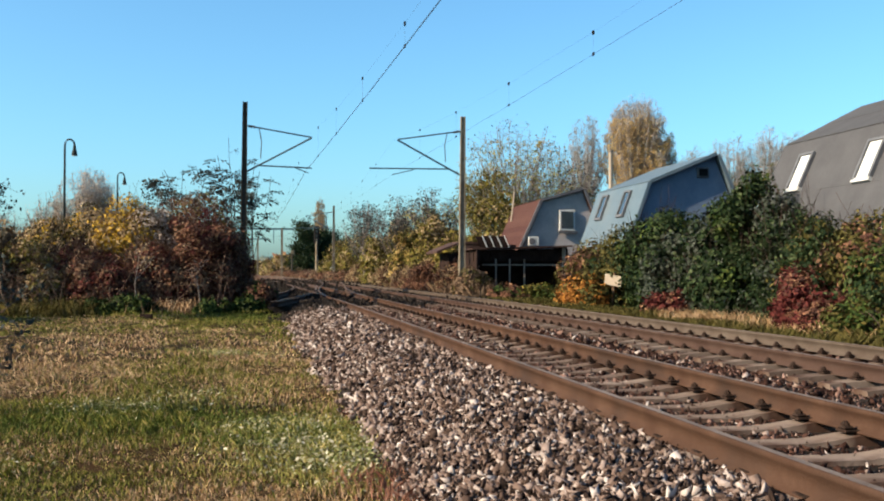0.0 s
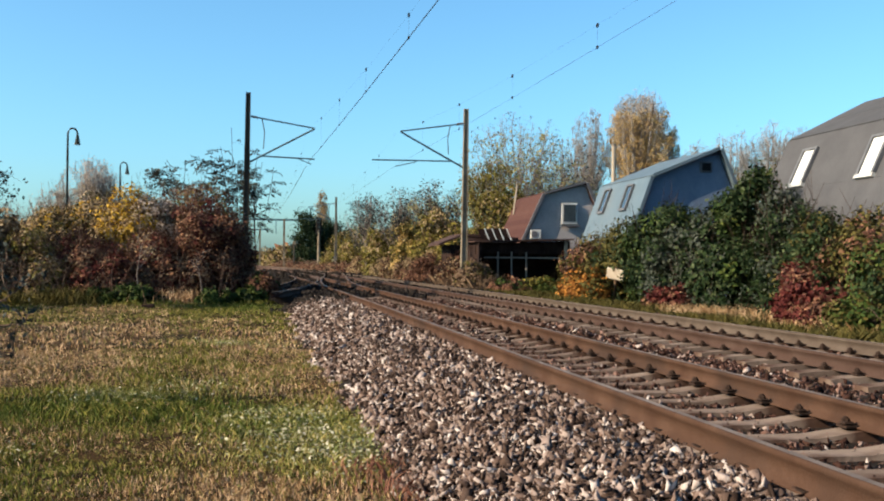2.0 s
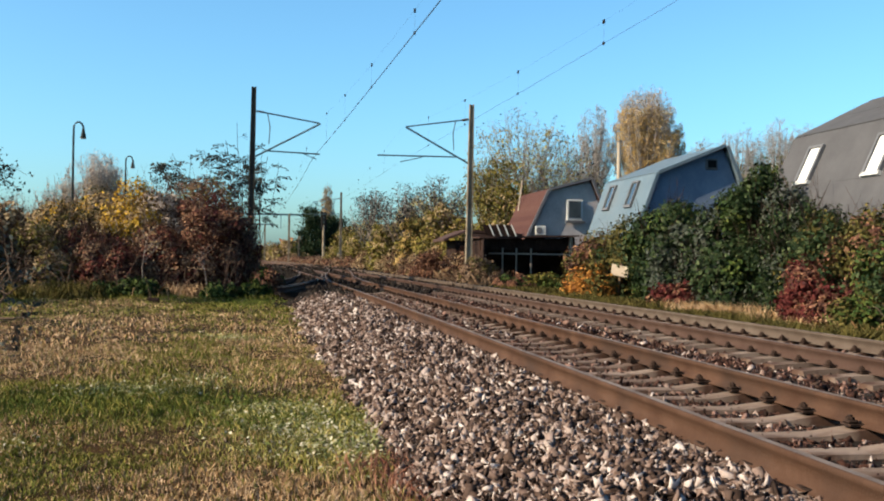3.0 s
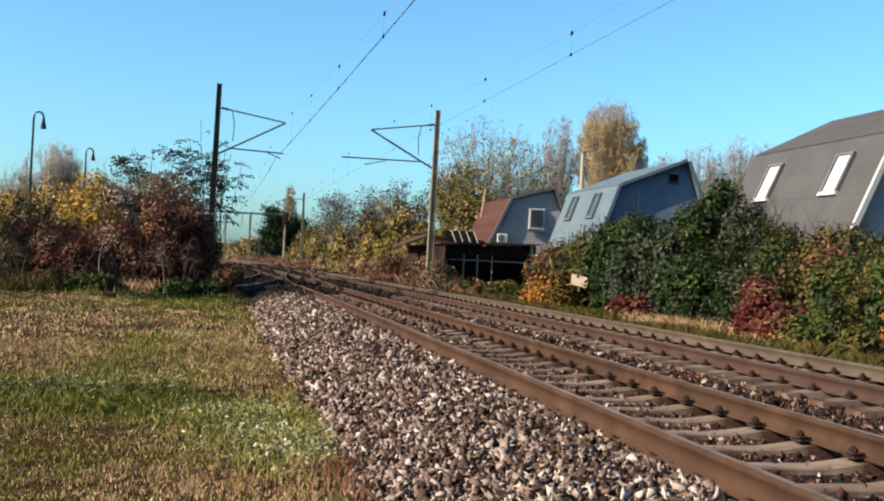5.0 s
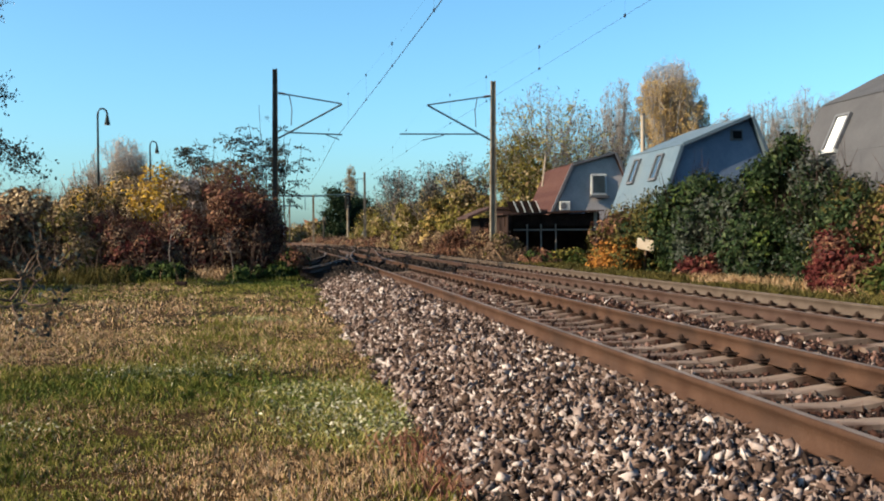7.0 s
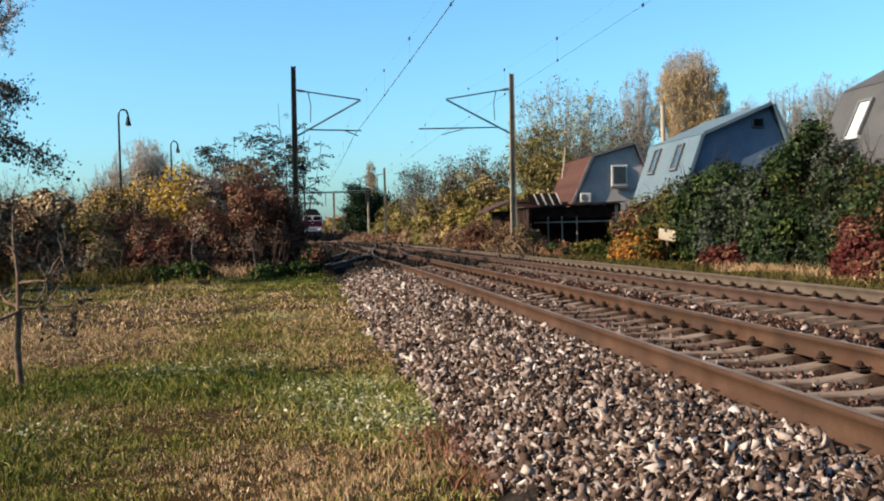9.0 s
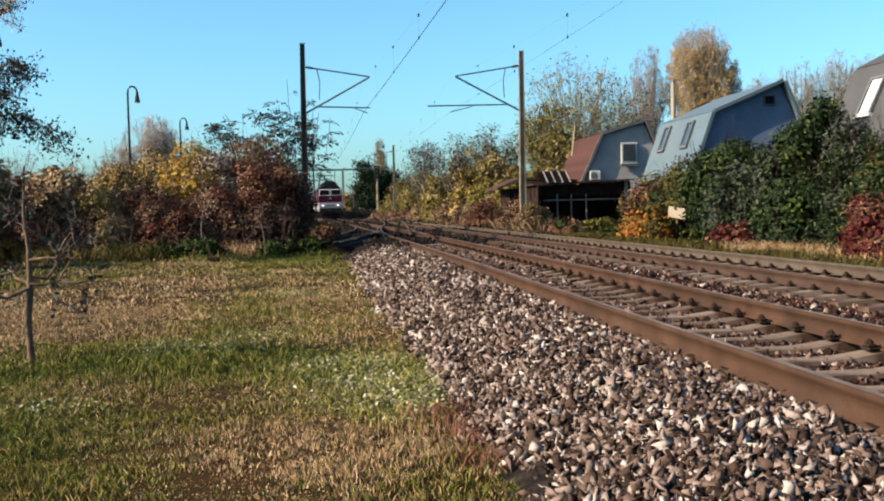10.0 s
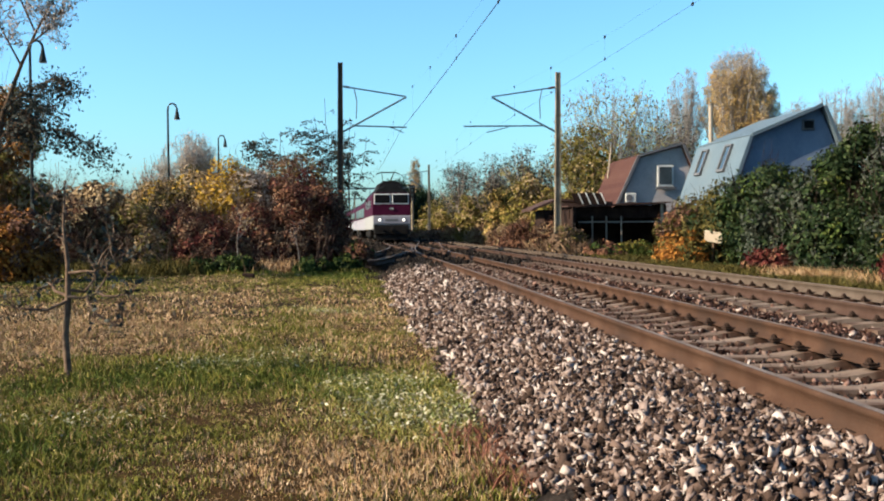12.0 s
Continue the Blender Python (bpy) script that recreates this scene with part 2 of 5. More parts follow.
    loco_grey=material("loco_grey_paint", [(0.1709, 0.1577, 0.1787), (0.2165, 0.2013, 0.2263)], 0.5, 1.0, bump=0.03),
    loco_roof=material("loco_roof", [(0.0050, 0.0052, 0.0060), (0.0100, 0.0098, 0.0105)], 0.75, 1.5, bump=0.1),
    iron=material("underframe_iron", [(0.0067, 0.0059, 0.0059), (0.0133, 0.0118, 0.0111)], 0.8, 3),
    headlight=glow("headlight", (1.0, 0.95, 0.85), 1.0),
    cab_glass=material("cab_glass", [(0.0024, 0.0024, 0.0030), (0.0042, 0.0042, 0.0047)], 0.62, 2, bump=0),
)

# ---- mesh helpers ----


def quick_mesh(name, verts, faces):
    """A mesh from arrays; all faces have the same number of corners."""
    verts, faces = np.asarray(verts, float), np.asarray(faces, int)
    me = bpy.data.meshes.new(name)
    k = faces.shape[1]
    me.vertices.add(len(verts))
    me.vertices.foreach_set("co", verts.ravel())
    me.loops.add(faces.size)
    me.loops.foreach_set("vertex_index", faces.ravel())
    me.polygons.add(len(faces))
    me.polygons.foreach_set("loop_start", np.arange(len(faces)) * k)
    me.polygons.foreach_set("loop_total", np.full(len(faces), k))
    me.update(calc_edges=True)
    return me


def arr_part(name, vf, mat, parent=None, label="", smooth=False, kind=""):
    me = quick_mesh(name, *vf)
    me.materials.append(mat)
    if smooth:
        me.polygons.foreach_set("use_smooth", np.ones(len(me.polygons), bool))
    ob = new(name, me)
    ob.parent = parent
    return tagged(ob, label, kind=kind)


def part(name, bm, mat, parent=None, label="", smooth=False):
    me = bpy.data.meshes.new(name)
    bmesh.ops.recalc_face_normals(bm, faces=bm.faces)
    bm.to_mesh(me)
    bm.free()
    me.materials.append(mat)
    if smooth:
        for p in me.polygons:
            p.use_smooth = True
    ob = new(name, me)
    ob.parent = parent
    return tagged(ob, label)


def thing(name, label, category, at=(0, 0, 0), group="", kind=""):
    ob = new(name)
    ob.empty_display_size = 0.2
    ob.location = at
    return tagged(ob, label, category, group, kind)


def box(bm, x0, x1, y0, y1, z0, z1, bevel=0.0):
    r = bmesh.ops.create_cube(bm, size=1, matrix=Matrix.Translation(((x0 + x1) / 2, (y0 + y1) / 2, (z0 + z1) / 2)) @ Matrix.Diagonal((x1 - x0, y1 - y0, z1 - z0, 1)))
    if bevel:
        es = list({e for v in r["verts"] for e in v.link_edges})
        bmesh.ops.bevel(bm, geom=es, offset=bevel, segments=1, affect="EDGES")
    return bm


def boxed(*args, bevel=0.0):
    return box(bmesh.new(), *args, bevel=bevel)


def prism(outline, y0, y1):
    """A bmesh: an outline of (x, z) corners drawn out from y0 to y1."""
    bm = bmesh.new()
    a = [bm.verts.new((x, y0, z)) for x, z in outline]
    b = [bm.verts.new((x, y1, z)) for x, z in outline]
    n = len(outline)
    bm.faces.new(a)
    bm.faces.new(b[::-1])
    for i in range(n):
        bm.faces.new((a[i], b[i], b[(i + 1) % n], a[(i + 1) % n]))
    return bm


def rod(bm, p, q, r, sides=8, r2=None):
    p, q = Vector(p), Vector(q)
    d = q - p
    bmesh.ops.create_cone(bm, cap_ends=True, segments=sides, radius1=r, radius2=r if r2 is None else r2, depth=d.length,
                          matrix=Matrix.Translation((p + q) / 2) @ d.to_track_quat("Z", "Y").to_matrix().to_4x4())
    return bm


def tubes(paths, sides=5):
    """Tapered tubes along paths of (points, radii): vertex and face arrays."""
    V, F, o = [], [], 0
    ang = np.arange(sides) * 2 * np.pi / sides
    for pts, rad in paths:
        pts = np.asarray(pts, float)
        d = np.gradient(pts, axis=0)
        d /= np.linalg.norm(d, axis=1)[:, None] + 1e-9
        ref = np.where(np.abs(d[:, 2:3]) > 0.9, [[1.0, 0, 0]], [[0, 0, 1.0]])
        u = np.cross(d, ref)
        u /= np.linalg.norm(u, axis=1)[:, None] + 1e-9
        w = np.cross(d, u)
        ring = pts[:, None] + np.asarray(rad)[:, None, None] * (np.cos(ang)[None, :, None] * u[:, None] + np.sin(ang)[None, :, None] * w[:, None])
        V.append(ring.reshape(-1, 3))
        n = len(pts)
        i, j = np.meshgrid(np.arange(n - 1), np.arange(sides), indexing="ij")
        k = (j + 1) % sides
        F.append(np.stack([o + i * sides + j, o + i * sides + k, o + (i + 1) * sides + k, o + (i + 1) * sides + j], -1).reshape(-1, 4))
        o += n * sides
    return np.concatenate(V), np.concatenate(F)


def leaves(rng, pts, size, out=None, droop=0.0):
    """One bent rhombus leaf at each point; out: the way that the leaves on a lump face."""
    n = len(pts)
    a = rng.normal(size=(n, 3))
    if out is not None:
        face = out + rng.normal(size=(n, 3)) * 0.45
        face /= np.linalg.norm(face, axis=1)[:, None]
        a -= (a * face).sum(1)[:, None] * face
    a[:, 2] -= droop
    a /= np.linalg.norm(a, axis=1)[:, None]
    b = rng.normal(size=(n, 3)) if out is None else np.cross(face, a)
    b -= (b * a).sum(1)[:, None] * a
    b /= np.linalg.norm(b, axis=1)[:, None]
    s = size * rng.uniform(0.6, 1.4, (n, 1))
    c = np.cross(a, b)
    V = np.stack([pts - a * s * 0.6, pts + b * s * 0.33 + c * s * 0.12, pts + a * s * 0.6, pts - b * s * 0.33 + c * s * 0.12], 1).reshape(-1, 3)
    return V, np.arange(4 * n).reshape(-1, 4)


def joined(vfs):
    V, F, o = [], [], 0
    for v, f in vfs:
        V.append(v)
        F.append(f + o)
        o += len(v)
    return np.concatenate(V), np.concatenate(F)


def bend(y):
    """How far the line has curved to the left at the distance y."""
    y = np.maximum(0.0, np.asarray(y, float) - 10.0)
    return -y * y / 5900.0


def edge(y):
    """The uneven border between meadow and ballast."""
    return 0.97 + bend(y) + 0.15 * np.sin(y * 2.7) + 0.14 * np.sin(y * 1.1 + 1.0) + 0.07 * np.sin(y * 6.3)


RAILS_1, RAILS_2, RAIL_TOP, BED = (2.80, 4.305), (6.42, 7.925), 0.55, 0.292

# ---- ground ----
xs = np.concatenate([[-2500, -900, -300, -120, -60], np.arange(-40, -8, 2.0), np.arange(-8, 2, 0.5), np.arange(2, 12, 1.0), np.arange(12, 40, 2.0), [60, 120, 300, 900, 2500]])
ys = np.concatenate([[-2500, -600, -150, -40, -15], np.arange(-6, 20, 0.5), np.arange(20, 80, 2.0), [80, 100, 130, 170, 230, 320, 500, 900, 1600, 3500]])
gx, gy = np.meshgrid(xs, ys, indexing="ij")
gz = 0.04 * np.sin(gx * 1.3 + gy * 0.7) * np.sin(gy * 0.9 - gx * 0.4) + 0.2 * np.clip((gx - bend(gy) - 8.0) / 2.0, 0, 1) - 0.03
gz[(np.abs(gx) > 50) | (np.abs(gy) > 90)] = -0.03
i, j = np.meshgrid(np.arange(len(xs) - 1), np.arange(len(ys) - 1), indexing="ij")
n = len(ys)
ground = arr_part("ground", (np.stack([gx, gy, gz], -1).reshape(-1, 3), np.stack([i * n + j, (i + 1) * n + j, (i + 1) * n + j + 1, i * n + j + 1], -1).reshape(-1, 4)), M["soil"], smooth=True)
tagged(ground, "flat meadow soil, toned dark for blade shadows, with patches of dry and green turf", "ground", kind="structure")

# ballast bed under both tracks, following the curve
bed_y = np.concatenate([np.arange(-30, 60, 1.0), np.arange(60, 600, 6.0)])
bed_p = [(0.80, -0.08), (1.15, 0.09), (1.8, 0.30), (2.3, 0.335), (2.72, 0.345), (2.86, BED), (8.0, BED), (8.1, 0.36), (8.7, 0.36), (9.3, 0.2), (9.9, -0.08)]
V = np.array([[x + bend(y) + 0.06 * math.sin(y * 2.1 + x), y, z - 0.14 if 32 < y < 72 and 1.5 < x < 2.8 else z] for y in bed_y for x, z in bed_p])
k = len(bed_p)
F = np.array([[r * k + c, r * k + c + 1, (r + 1) * k + c + 1, (r + 1) * k + c] for r in range(len(bed_y) - 1) for c in range(k - 1)])
# the sheet under the stones carries the shade of their gaps as colour
ballast = arr_part("ballast_bed", (V, F), M["gravel_shade"])
tagged(ballast, "sloping railway bed of crushed grey and brown stone, sheet darkened for shaded gaps", "ballast", kind="structure")

# ---- tracks ----
RAIL_PROFILE = [(-0.07, 0.0), (0.07, 0.0), (0.07, 0.012), (0.018, 0.03), (0.014, 0.122), (0.036, 0.136), (0.037, 0.164), (0.029, 0.174), (-0.029, 0.174), (-0.037, 0.164), (-0.036, 0.136), (-0.014, 0.122), (-0.018, 0.03), (-0.07, 0.012)]


def rail(path, parent, label="", sunk=0.0, strip=True, paint="rail"):
    """A rail drawn along a path of (x, y), with its worn running surface as a sub-part."""
    base = RAIL_TOP - 0.174 - sunk
    k = len(RAIL_PROFILE)
    V = np.array([[x + px, y, base + pz] for x, y in path for px, pz in RAIL_PROFILE])
    F = np.array([[r * k + c, r * k + (c + 1) % k, (r + 1) * k + (c + 1) % k, (r + 1) * k + c] for r in range(len(path) - 1) for c in range(k)])
    ob = arr_part("rail", (V, F), M[paint], parent, label)
    if not strip:
        return ob
    top = [(-0.026, 0.1755), (0.026, 0.1755)]
    V = np.array([[x + px, y, base + pz] for x, y in path for px, pz in top])
    F = np.array([[2 * r, 2 * r + 1, 2 * r + 3, 2 * r + 2] for r in range(len(path) - 1)])
    arr_part("running_surface", (V, F), M["rail_worn"], ob, "dull worn steel strip")
    return ob


def sleeper_mesh(name, length, mat):
    bm = bmesh.new()
    h = length / 2
    prof = [(-h, 0.0), (-h + 0.45, 0.03), (-0.35, -0.025), (0.35, -0.025), (h - 0.45, 0.03), (h, 0.0)]
    rows = []
    for x, z in prof:
        rows.append([bm.verts.new((x, y, zz)) for y, zz in ((-0.14, -0.16), (-0.115, z), (0.115, z), (0.14, -0.16))])
    for a, b in zip(rows, rows[1:]):
        for c in range(3):
            bm.faces.new((a[c], a[c + 1], b[c + 1], b[c]))
    bm.faces.new(rows[0])
    bm.faces.new(rows[-1][::-1])
    bmesh.ops.recalc_face_normals(bm, faces=bm.faces)
    me = bpy.data.meshes.new(name)
    bm.to_mesh(me)
    bm.free()
    me.materials.append(mat)
    return me


def fastening_mesh(sides=(-1, 1)):
    """Base plate with a bolt and a spring clip on either side of the rail."""
    bm = boxed(-0.16 if -1 in sides else -0.07, 0.16, -0.065, 0.065, 0.0, 0.02, bevel=0.005)
    for s in sides:
        rod(bm, (s * 0.12, 0, 0.02), (s * 0.12, 0, 0.08), 0.018, 6)
        rod(bm, (s * 0.12, 0, 0.045), (s * 0.12, 0, 0.066), 0.032, 6)
        box(bm, s * 0.115 - 0.045, s * 0.115 + 0.045, -0.045, 0.045, 0.02, 0.045, bevel=0.012)
    bmesh.ops.recalc_face_normals(bm, faces=bm.faces)
    me = bpy.data.meshes.new("fastening")
    bm.to_mesh(me)
    bm.free()
    me.materials.append(M["clip"])
    return me


SLEEPER, FASTEN, FASTEN_ONE = sleeper_mesh("sleeper", 2.5, M["concrete"]), fastening_mesh(), fastening_mesh((1,))
rail_y = np.concatenate([np.arange(-30, 40, 2.0), np.arange(40, 580, 5.0)])
SWITCH = (34.0, 66.0)


def track(pair, label):
    t = thing("railway_track", label, "railway track", group="tracks")
    for x in pair:
        rail([(x + float(bend(y)), y) for y in rail_y], t, "dusty grey steel rail" if x == RAILS_2[1] else "rust-brown steel rail", paint={RAILS_2[0]: "rail_dull", RAILS_2[1]: "rail_dusty"}.get(x, "rail"))
    mid = sum(pair) / 2
    rng = random.Random(int(mid * 10))
    y = -20.1
    far_v = []
    while y < 200:
        if not (pair is RAILS_1 and SWITCH[0] < y < SWITCH[1]):
            bx = float(bend(y))
            if y < 58:
                s = new("sleeper", SLEEPER)
                s.parent, s.location, s.rotation_euler = t, (mid + bx + rng.uniform(-0.02, 0.02), y, RAIL_TOP - 0.20), (0, 0, rng.uniform(-0.012, 0.012))
                for x in pair:
                    f = new("fastening", FASTEN_ONE if x == RAILS_1[0] else FASTEN)
                    f.parent, f.location = s, (x - mid, 0, 0.03)
            else:
                far_v.append((mid + bx, y))
        y += 0.62
    vf = []
    cube = np.array([[sx * 1.25, sy * 0.13, sz] for sx in (-1, 1) for sy in (-1, 1) for sz in (RAIL_TOP - 0.3, RAIL_TOP - 0.175)])
    cf = np.array([[0, 1, 3, 2], [4, 6, 7, 5], [0, 4, 5, 1], [2, 3, 7, 6], [1, 5, 7, 3]])
    for x, yy in far_v:
        vf.append((cube + [x, yy, 0], cf))
    arr_part("far_sleepers", joined(vf), M["concrete"], t, kind="stuff")
    return t


track_1 = track(RAILS_1, "single line of rusty rails on concrete sleepers in stone ballast")
track_2 = track(RAILS_2, "second parallel line of rusty rails on concrete sleepers")

# the switch: long tarred timbers with shade in their colour, a branch to the left and a crossover to the second track
switch = thing("railway_switch", "worn railway points with long tarred timbers, darkened for shade", "railway switch")
TIMBER = sleeper_mesh("timber", 4.3, M["timber"])
y = SWITCH[0] + 0.2
rng = random.Random(5)
while y < SWITCH[1]:
    s = new("timber", TIMBER)
    s.parent, s.location, s.rotation_euler = switch, (2.75 + float(bend(y)) + rng.uniform(-0.12, 0.12), y, RAIL_TOP - 0.25), (0, 0, rng.uniform(-0.03, 0.03))
    y += 0.66
for x in (RAILS_1[0], RAILS_1[1] - 0.2, RAILS_1[1]):
    curve = [(x + float(bend(y)) - (70 - y) ** 2 / 380.0, y) for y in np.arange(33.0, 70.1, 0.75)]
    rail([p for p in curve if p[0] > -0.1], switch, "dark rail of the overgrown siding", 0.03, paint="rail_dull")
for x in RAILS_1:
    rail([(x + float(bend(y)) + 3.62 * (1 - math.cos(math.pi * min(1, (y - 36) / 58))) / 2, y) for y in np.arange(36, 95, 2.0)], switch, "rusty crossover rail")

# ---- overhead line ----


def mast(name, x, y, height, lean, arm_to, mat, label, side, drop=0.0):
    """A catenary mast: post, tension tube, strut, registration tube and insulators; side is the way the arm reaches."""
    t = thing(name, label, "catenary mast", (x, y, 0.3), "catenary masts")
    bm = bmesh.new()
    h = height - 0.3
    w = 0.13
    for dx in (-1, 1):
        box(bm, dx * w - 0.03, dx * w + 0.03, -0.12, 0.12, 0, h)
    box(bm, -w, w, -0.07, 0.05, 0, h - 0.02)
    for v in bm.verts:
        f = v.co.z / h
        v.co.x = v.co.x * (1 - 0.3 * f) + lean * f
        v.co.y *= 1 - 0.3 * f
    part("post", bm, mat, t)
    part("foundation", boxed(-0.35, 0.35, -0.35, 0.35, -0.4, 0.15, bevel=0.04), M["concrete"], t)
    zt, zs, zr = 8.13 - 0.3, 6.15 - 0.3, 6.42 - 0.3
    s = side
    reach = abs(arm_to - x)
    part("tension_tube", rod(bmesh.new(), (s * 0.12 + lean, 0, zt + 0.15), (s * reach, 0, zt - 0.32), 0.035), M["arm"], t)
    part("strut", rod(bmesh.new(), (s * 0.12 + lean * 0.7, 0, zs), (s * reach, 0, zt - 0.34), 0.045), M["arm"], t)
    part("registration_tube", rod(bmesh.new(), (s * 0.6, 0, zr + 0.02 - drop), (s * (reach + (0.0 if s > 0 else 1.35)), 0, zr - 0.06 + (0.05 if s < 0 else 0)), 0.035), M["arm"], t)
    part("steady_arm", rod(bmesh.new(), (s * (reach * 0.75), 0, zr - 0.05), (s * (reach - 0.15 + (0.0 if s > 0 else 0.4)), 0, zr - 0.3), 0.022), M["arm"], t)
    part("hanger", rod(rod(bmesh.new(), (s * 0.72, 0, zt + 0.05), (s * 0.84, 0, zt - 0.55), 0.026), (s * 0.84, 0, zt - 0.55), (s * 0.8, 0, zs + 0.62), 0.026), M["arm"], t)
    bm = bmesh.new()
    for i in range(5):
        rod(bm, (s * (0.18 + i * 0.06) + lean, 0, zt + 0.14 - i * 0.01), (s * (0.21 + i * 0.06) + lean, 0, zt + 0.135 - i * 0.01), 0.07)
    part("insulator", bm, M["insulator"], t)
    return t


mast("catenary_mast", -0.68, 47.0, 9.4, 0.08, 2.49, M["mast"], "tall dark steel catenary mast with a bracket over the track", 1)
mast("catenary_mast", 9.70, 47.0, 9.0, 0.06, 6.56, M["mast_light"], "tall weathered beige catenary mast with a bracket over the track", -1)
mast("catenary_mast", 8.63, 115.0, 9.0, 0.0, 5.4, M["mast_light"], "distant weathered beige catenary mast beside the line", -1)
for yy, z in ((173.0, 8.8), (235.0, 9.0), (310.0, 9.0)):
    bx = float(bend(yy))
    g = thing("catenary_portal", "distant steel portal spanning the tracks", "catenary portal", (bx, yy, 0), "portals")
    for x in (-2.5, 8.6):
        part("post", boxed(x - 0.18, x + 0.18, -0.18, 0.18, 0, z), M["mast_light"] if x > 0 else M["mast"], g)
    part("beam", boxed(-3.5, 10.6, -0.15, 0.15, z - 0.3, z), M["arm"], g)
    for x in (3.5, 7.2):
        part("dropper_post", boxed(x - 0.06, x + 0.06, -0.06, 0.06, z - 2.6, z - 0.3), M["arm"], g)


def wire(name, pts, r, label, group):
    return tagged(arr_part(name, tubes([(pts, [r] * len(pts))], 5), M["wire"], None, label), "", "overhead wire", group)


SUPPORTS = [(-20.0, 0.0), (47.0, 0.0), (115.0, 0.0), (173.0, 0.0), (235.0, 0.0), (310.0, 0.0)]
for mid, stag in ((3.25, (0.62, -0.85, -0.2, 0.2, -0.2, 0.2)), (7.0, (0.75, -0.4, 0.2, -0.2, 0.2, -0.2))):
    contact, carrier, drops = [], [], []
    for (y0, _), (y1, _), s0, s1 in zip(SUPPORTS, SUPPORTS[1:], stag, stag[1:]):
        span = y1 - y0
        count = 10
        for i in range(count):
            f = i / count
            yy = y0 + span * f
            x = mid + float(bend(yy)) + s0 + (s1 - s0) * f
            contact.append((x, yy, 6.17))
            carrier.append((x, yy, 7.75 - 4.6 * f * (1 - f)))
            if i:
                drops.append((contact[-1], carrier[-1]))
    wire("contact_wire", contact, 0.010 if mid < 5 else 0.0036, "dark grooved copper wire above the track", "overhead wires")
    wire("carrier_wire", carrier, 0.0012, "thin dark wire carrying the contact wire", "overhead wires")
    for c, k in drops[:26]:
        d = thing("dropper", "thin wire hanger with clamps between overhead wires", "dropper", c, "droppers")
        part("hanger_wire", rod(bmesh.new(), (0, 0, 0), (0, 0, k[2] - c[2]), 0.0018, 5), M["wire"], d)
        part("clamp", boxed(-0.018, 0.018, -0.04, 0.04, -0.03, 0.04, bevel=0.01), M["iron"], d)
        part("clamp", boxed(-0.02, 0.02, -0.04, 0.04, k[2] - c[2] - 0.05, k[2] - c[2] + 0.04, bevel=0.01), M["iron"], d)

# signal and small trackside posts
sig = thing("railway_signal", "slender pale signal mast with a dark head", "signal", (8.7, 150.0, 0.2))
part("pole", rod(bmesh.new(), (0, 0, 0), (0, 0, 6.0), 0.22, r2=0.18), M["mast_light"], sig)
part("signal_head", boxed(-0.42, 0.42, -0.12, 0.12, 5.3, 8.0, bevel=0.1), M["iron"], sig)
for i in range(3):
    part("signal_lens", rod(bmesh.new(), (0, -0.12, 5.8 + i * 0.7), (0, -0.2, 5.8 + i * 0.7), 0.14), M["glass"], sig)
box1 = thing("trackside_box", "small white trackside cabinet on a post", "cabinet", (9.2, 125.0, 0.2))
part("cabinet", boxed(-0.25, 0.25, -0.2, 0.2, 0.5, 2.0, bevel=0.04), M["trim_white"], box1)
part("stand", boxed(-0.15, 0.15, -0.15, 0.15, 0, 0.5), M["concrete"], box1)
post = thing("marker_post", "short pale trackside marker post", "post", (5.4, 160.0, 0.2))
part("pole", rod(bmesh.new(), (0, 0, 0), (0, 0, 4.0), 0.12), M["mast"], post)
part("plate", boxed(-0.25, 0.25, -0.03, 0.03, 3.9, 4.5, bevel=0.02), M["mast_light"], post)

# ---- street lamps ----


def street_lamp(x, y, top):
    t = thing("street_lamp", "tall dark lamp post with a curved neck and bell shade", "street lamp", (x, y, 0), "lamps along the meadow")
    pts = [(0, 0, 0), (0, 0, 2), (0, 0, top - 0.35)]
    rad = [0.075, 0.062, 0.042]
    for i in range(1, 7):
        a = math.pi * i / 6 * 0.95
        pts.append((0.2 - 0.2 * math.cos(a), 0, top - 0.3 + 0.26 * math.sin(a)))
        rad.append(0.04)
    arr_part("pole", tubes([(pts, rad)], 8), M["lamp_paint"], t, smooth=True)
    bm = bmesh.new()
    rod(bm, (0.4, 0, top - 0.74), (0.4, 0, top - 0.42), 0.13, 12, 0.065)
    rod(bm, (0.4, 0, top - 0.42), (0.4, 0, top - 0.25), 0.065, 12, 0.04)
    part("shade", bm, M["lamp_paint"], t)
    part("bulb", rod(bmesh.new(), (0.4, 0, top - 0.76), (0.4, 0, top - 0.7), 0.12, 10), M["trim_white"], t)


street_lamp(-8.2, 45.0, 7.25)
street_lamp(-8.15, 61.0, 7.35)
street_lamp(-10.32, 33.0, 7.75)

# ---- houses ----


def slab(bm, p, q, y0, y1, thick):
    """A roof slope from the lower edge p to the upper edge q, both (x, z)."""
    d = Vector((q[0] - p[0], q[1] - p[1])).normalized()
    n = Vector((-d.y, d.x)) * thick
    c = [(p[0], p[1]), (q[0], q[1]), (q[0] + n.x, q[1] + n.y), (p[0] + n.x, p[1] + n.y)]
    a = [bm.verts.new((x, y0, z)) for x, z in c]
    b = [bm.verts.new((x, y1, z)) for x, z in c]
    bm.faces.new(a)
    bm.faces.new(b[::-1])
    for i in range(4):
        bm.faces.new((a[i], b[i], b[(i + 1) % 4], a[(i + 1) % 4]))
    return bm


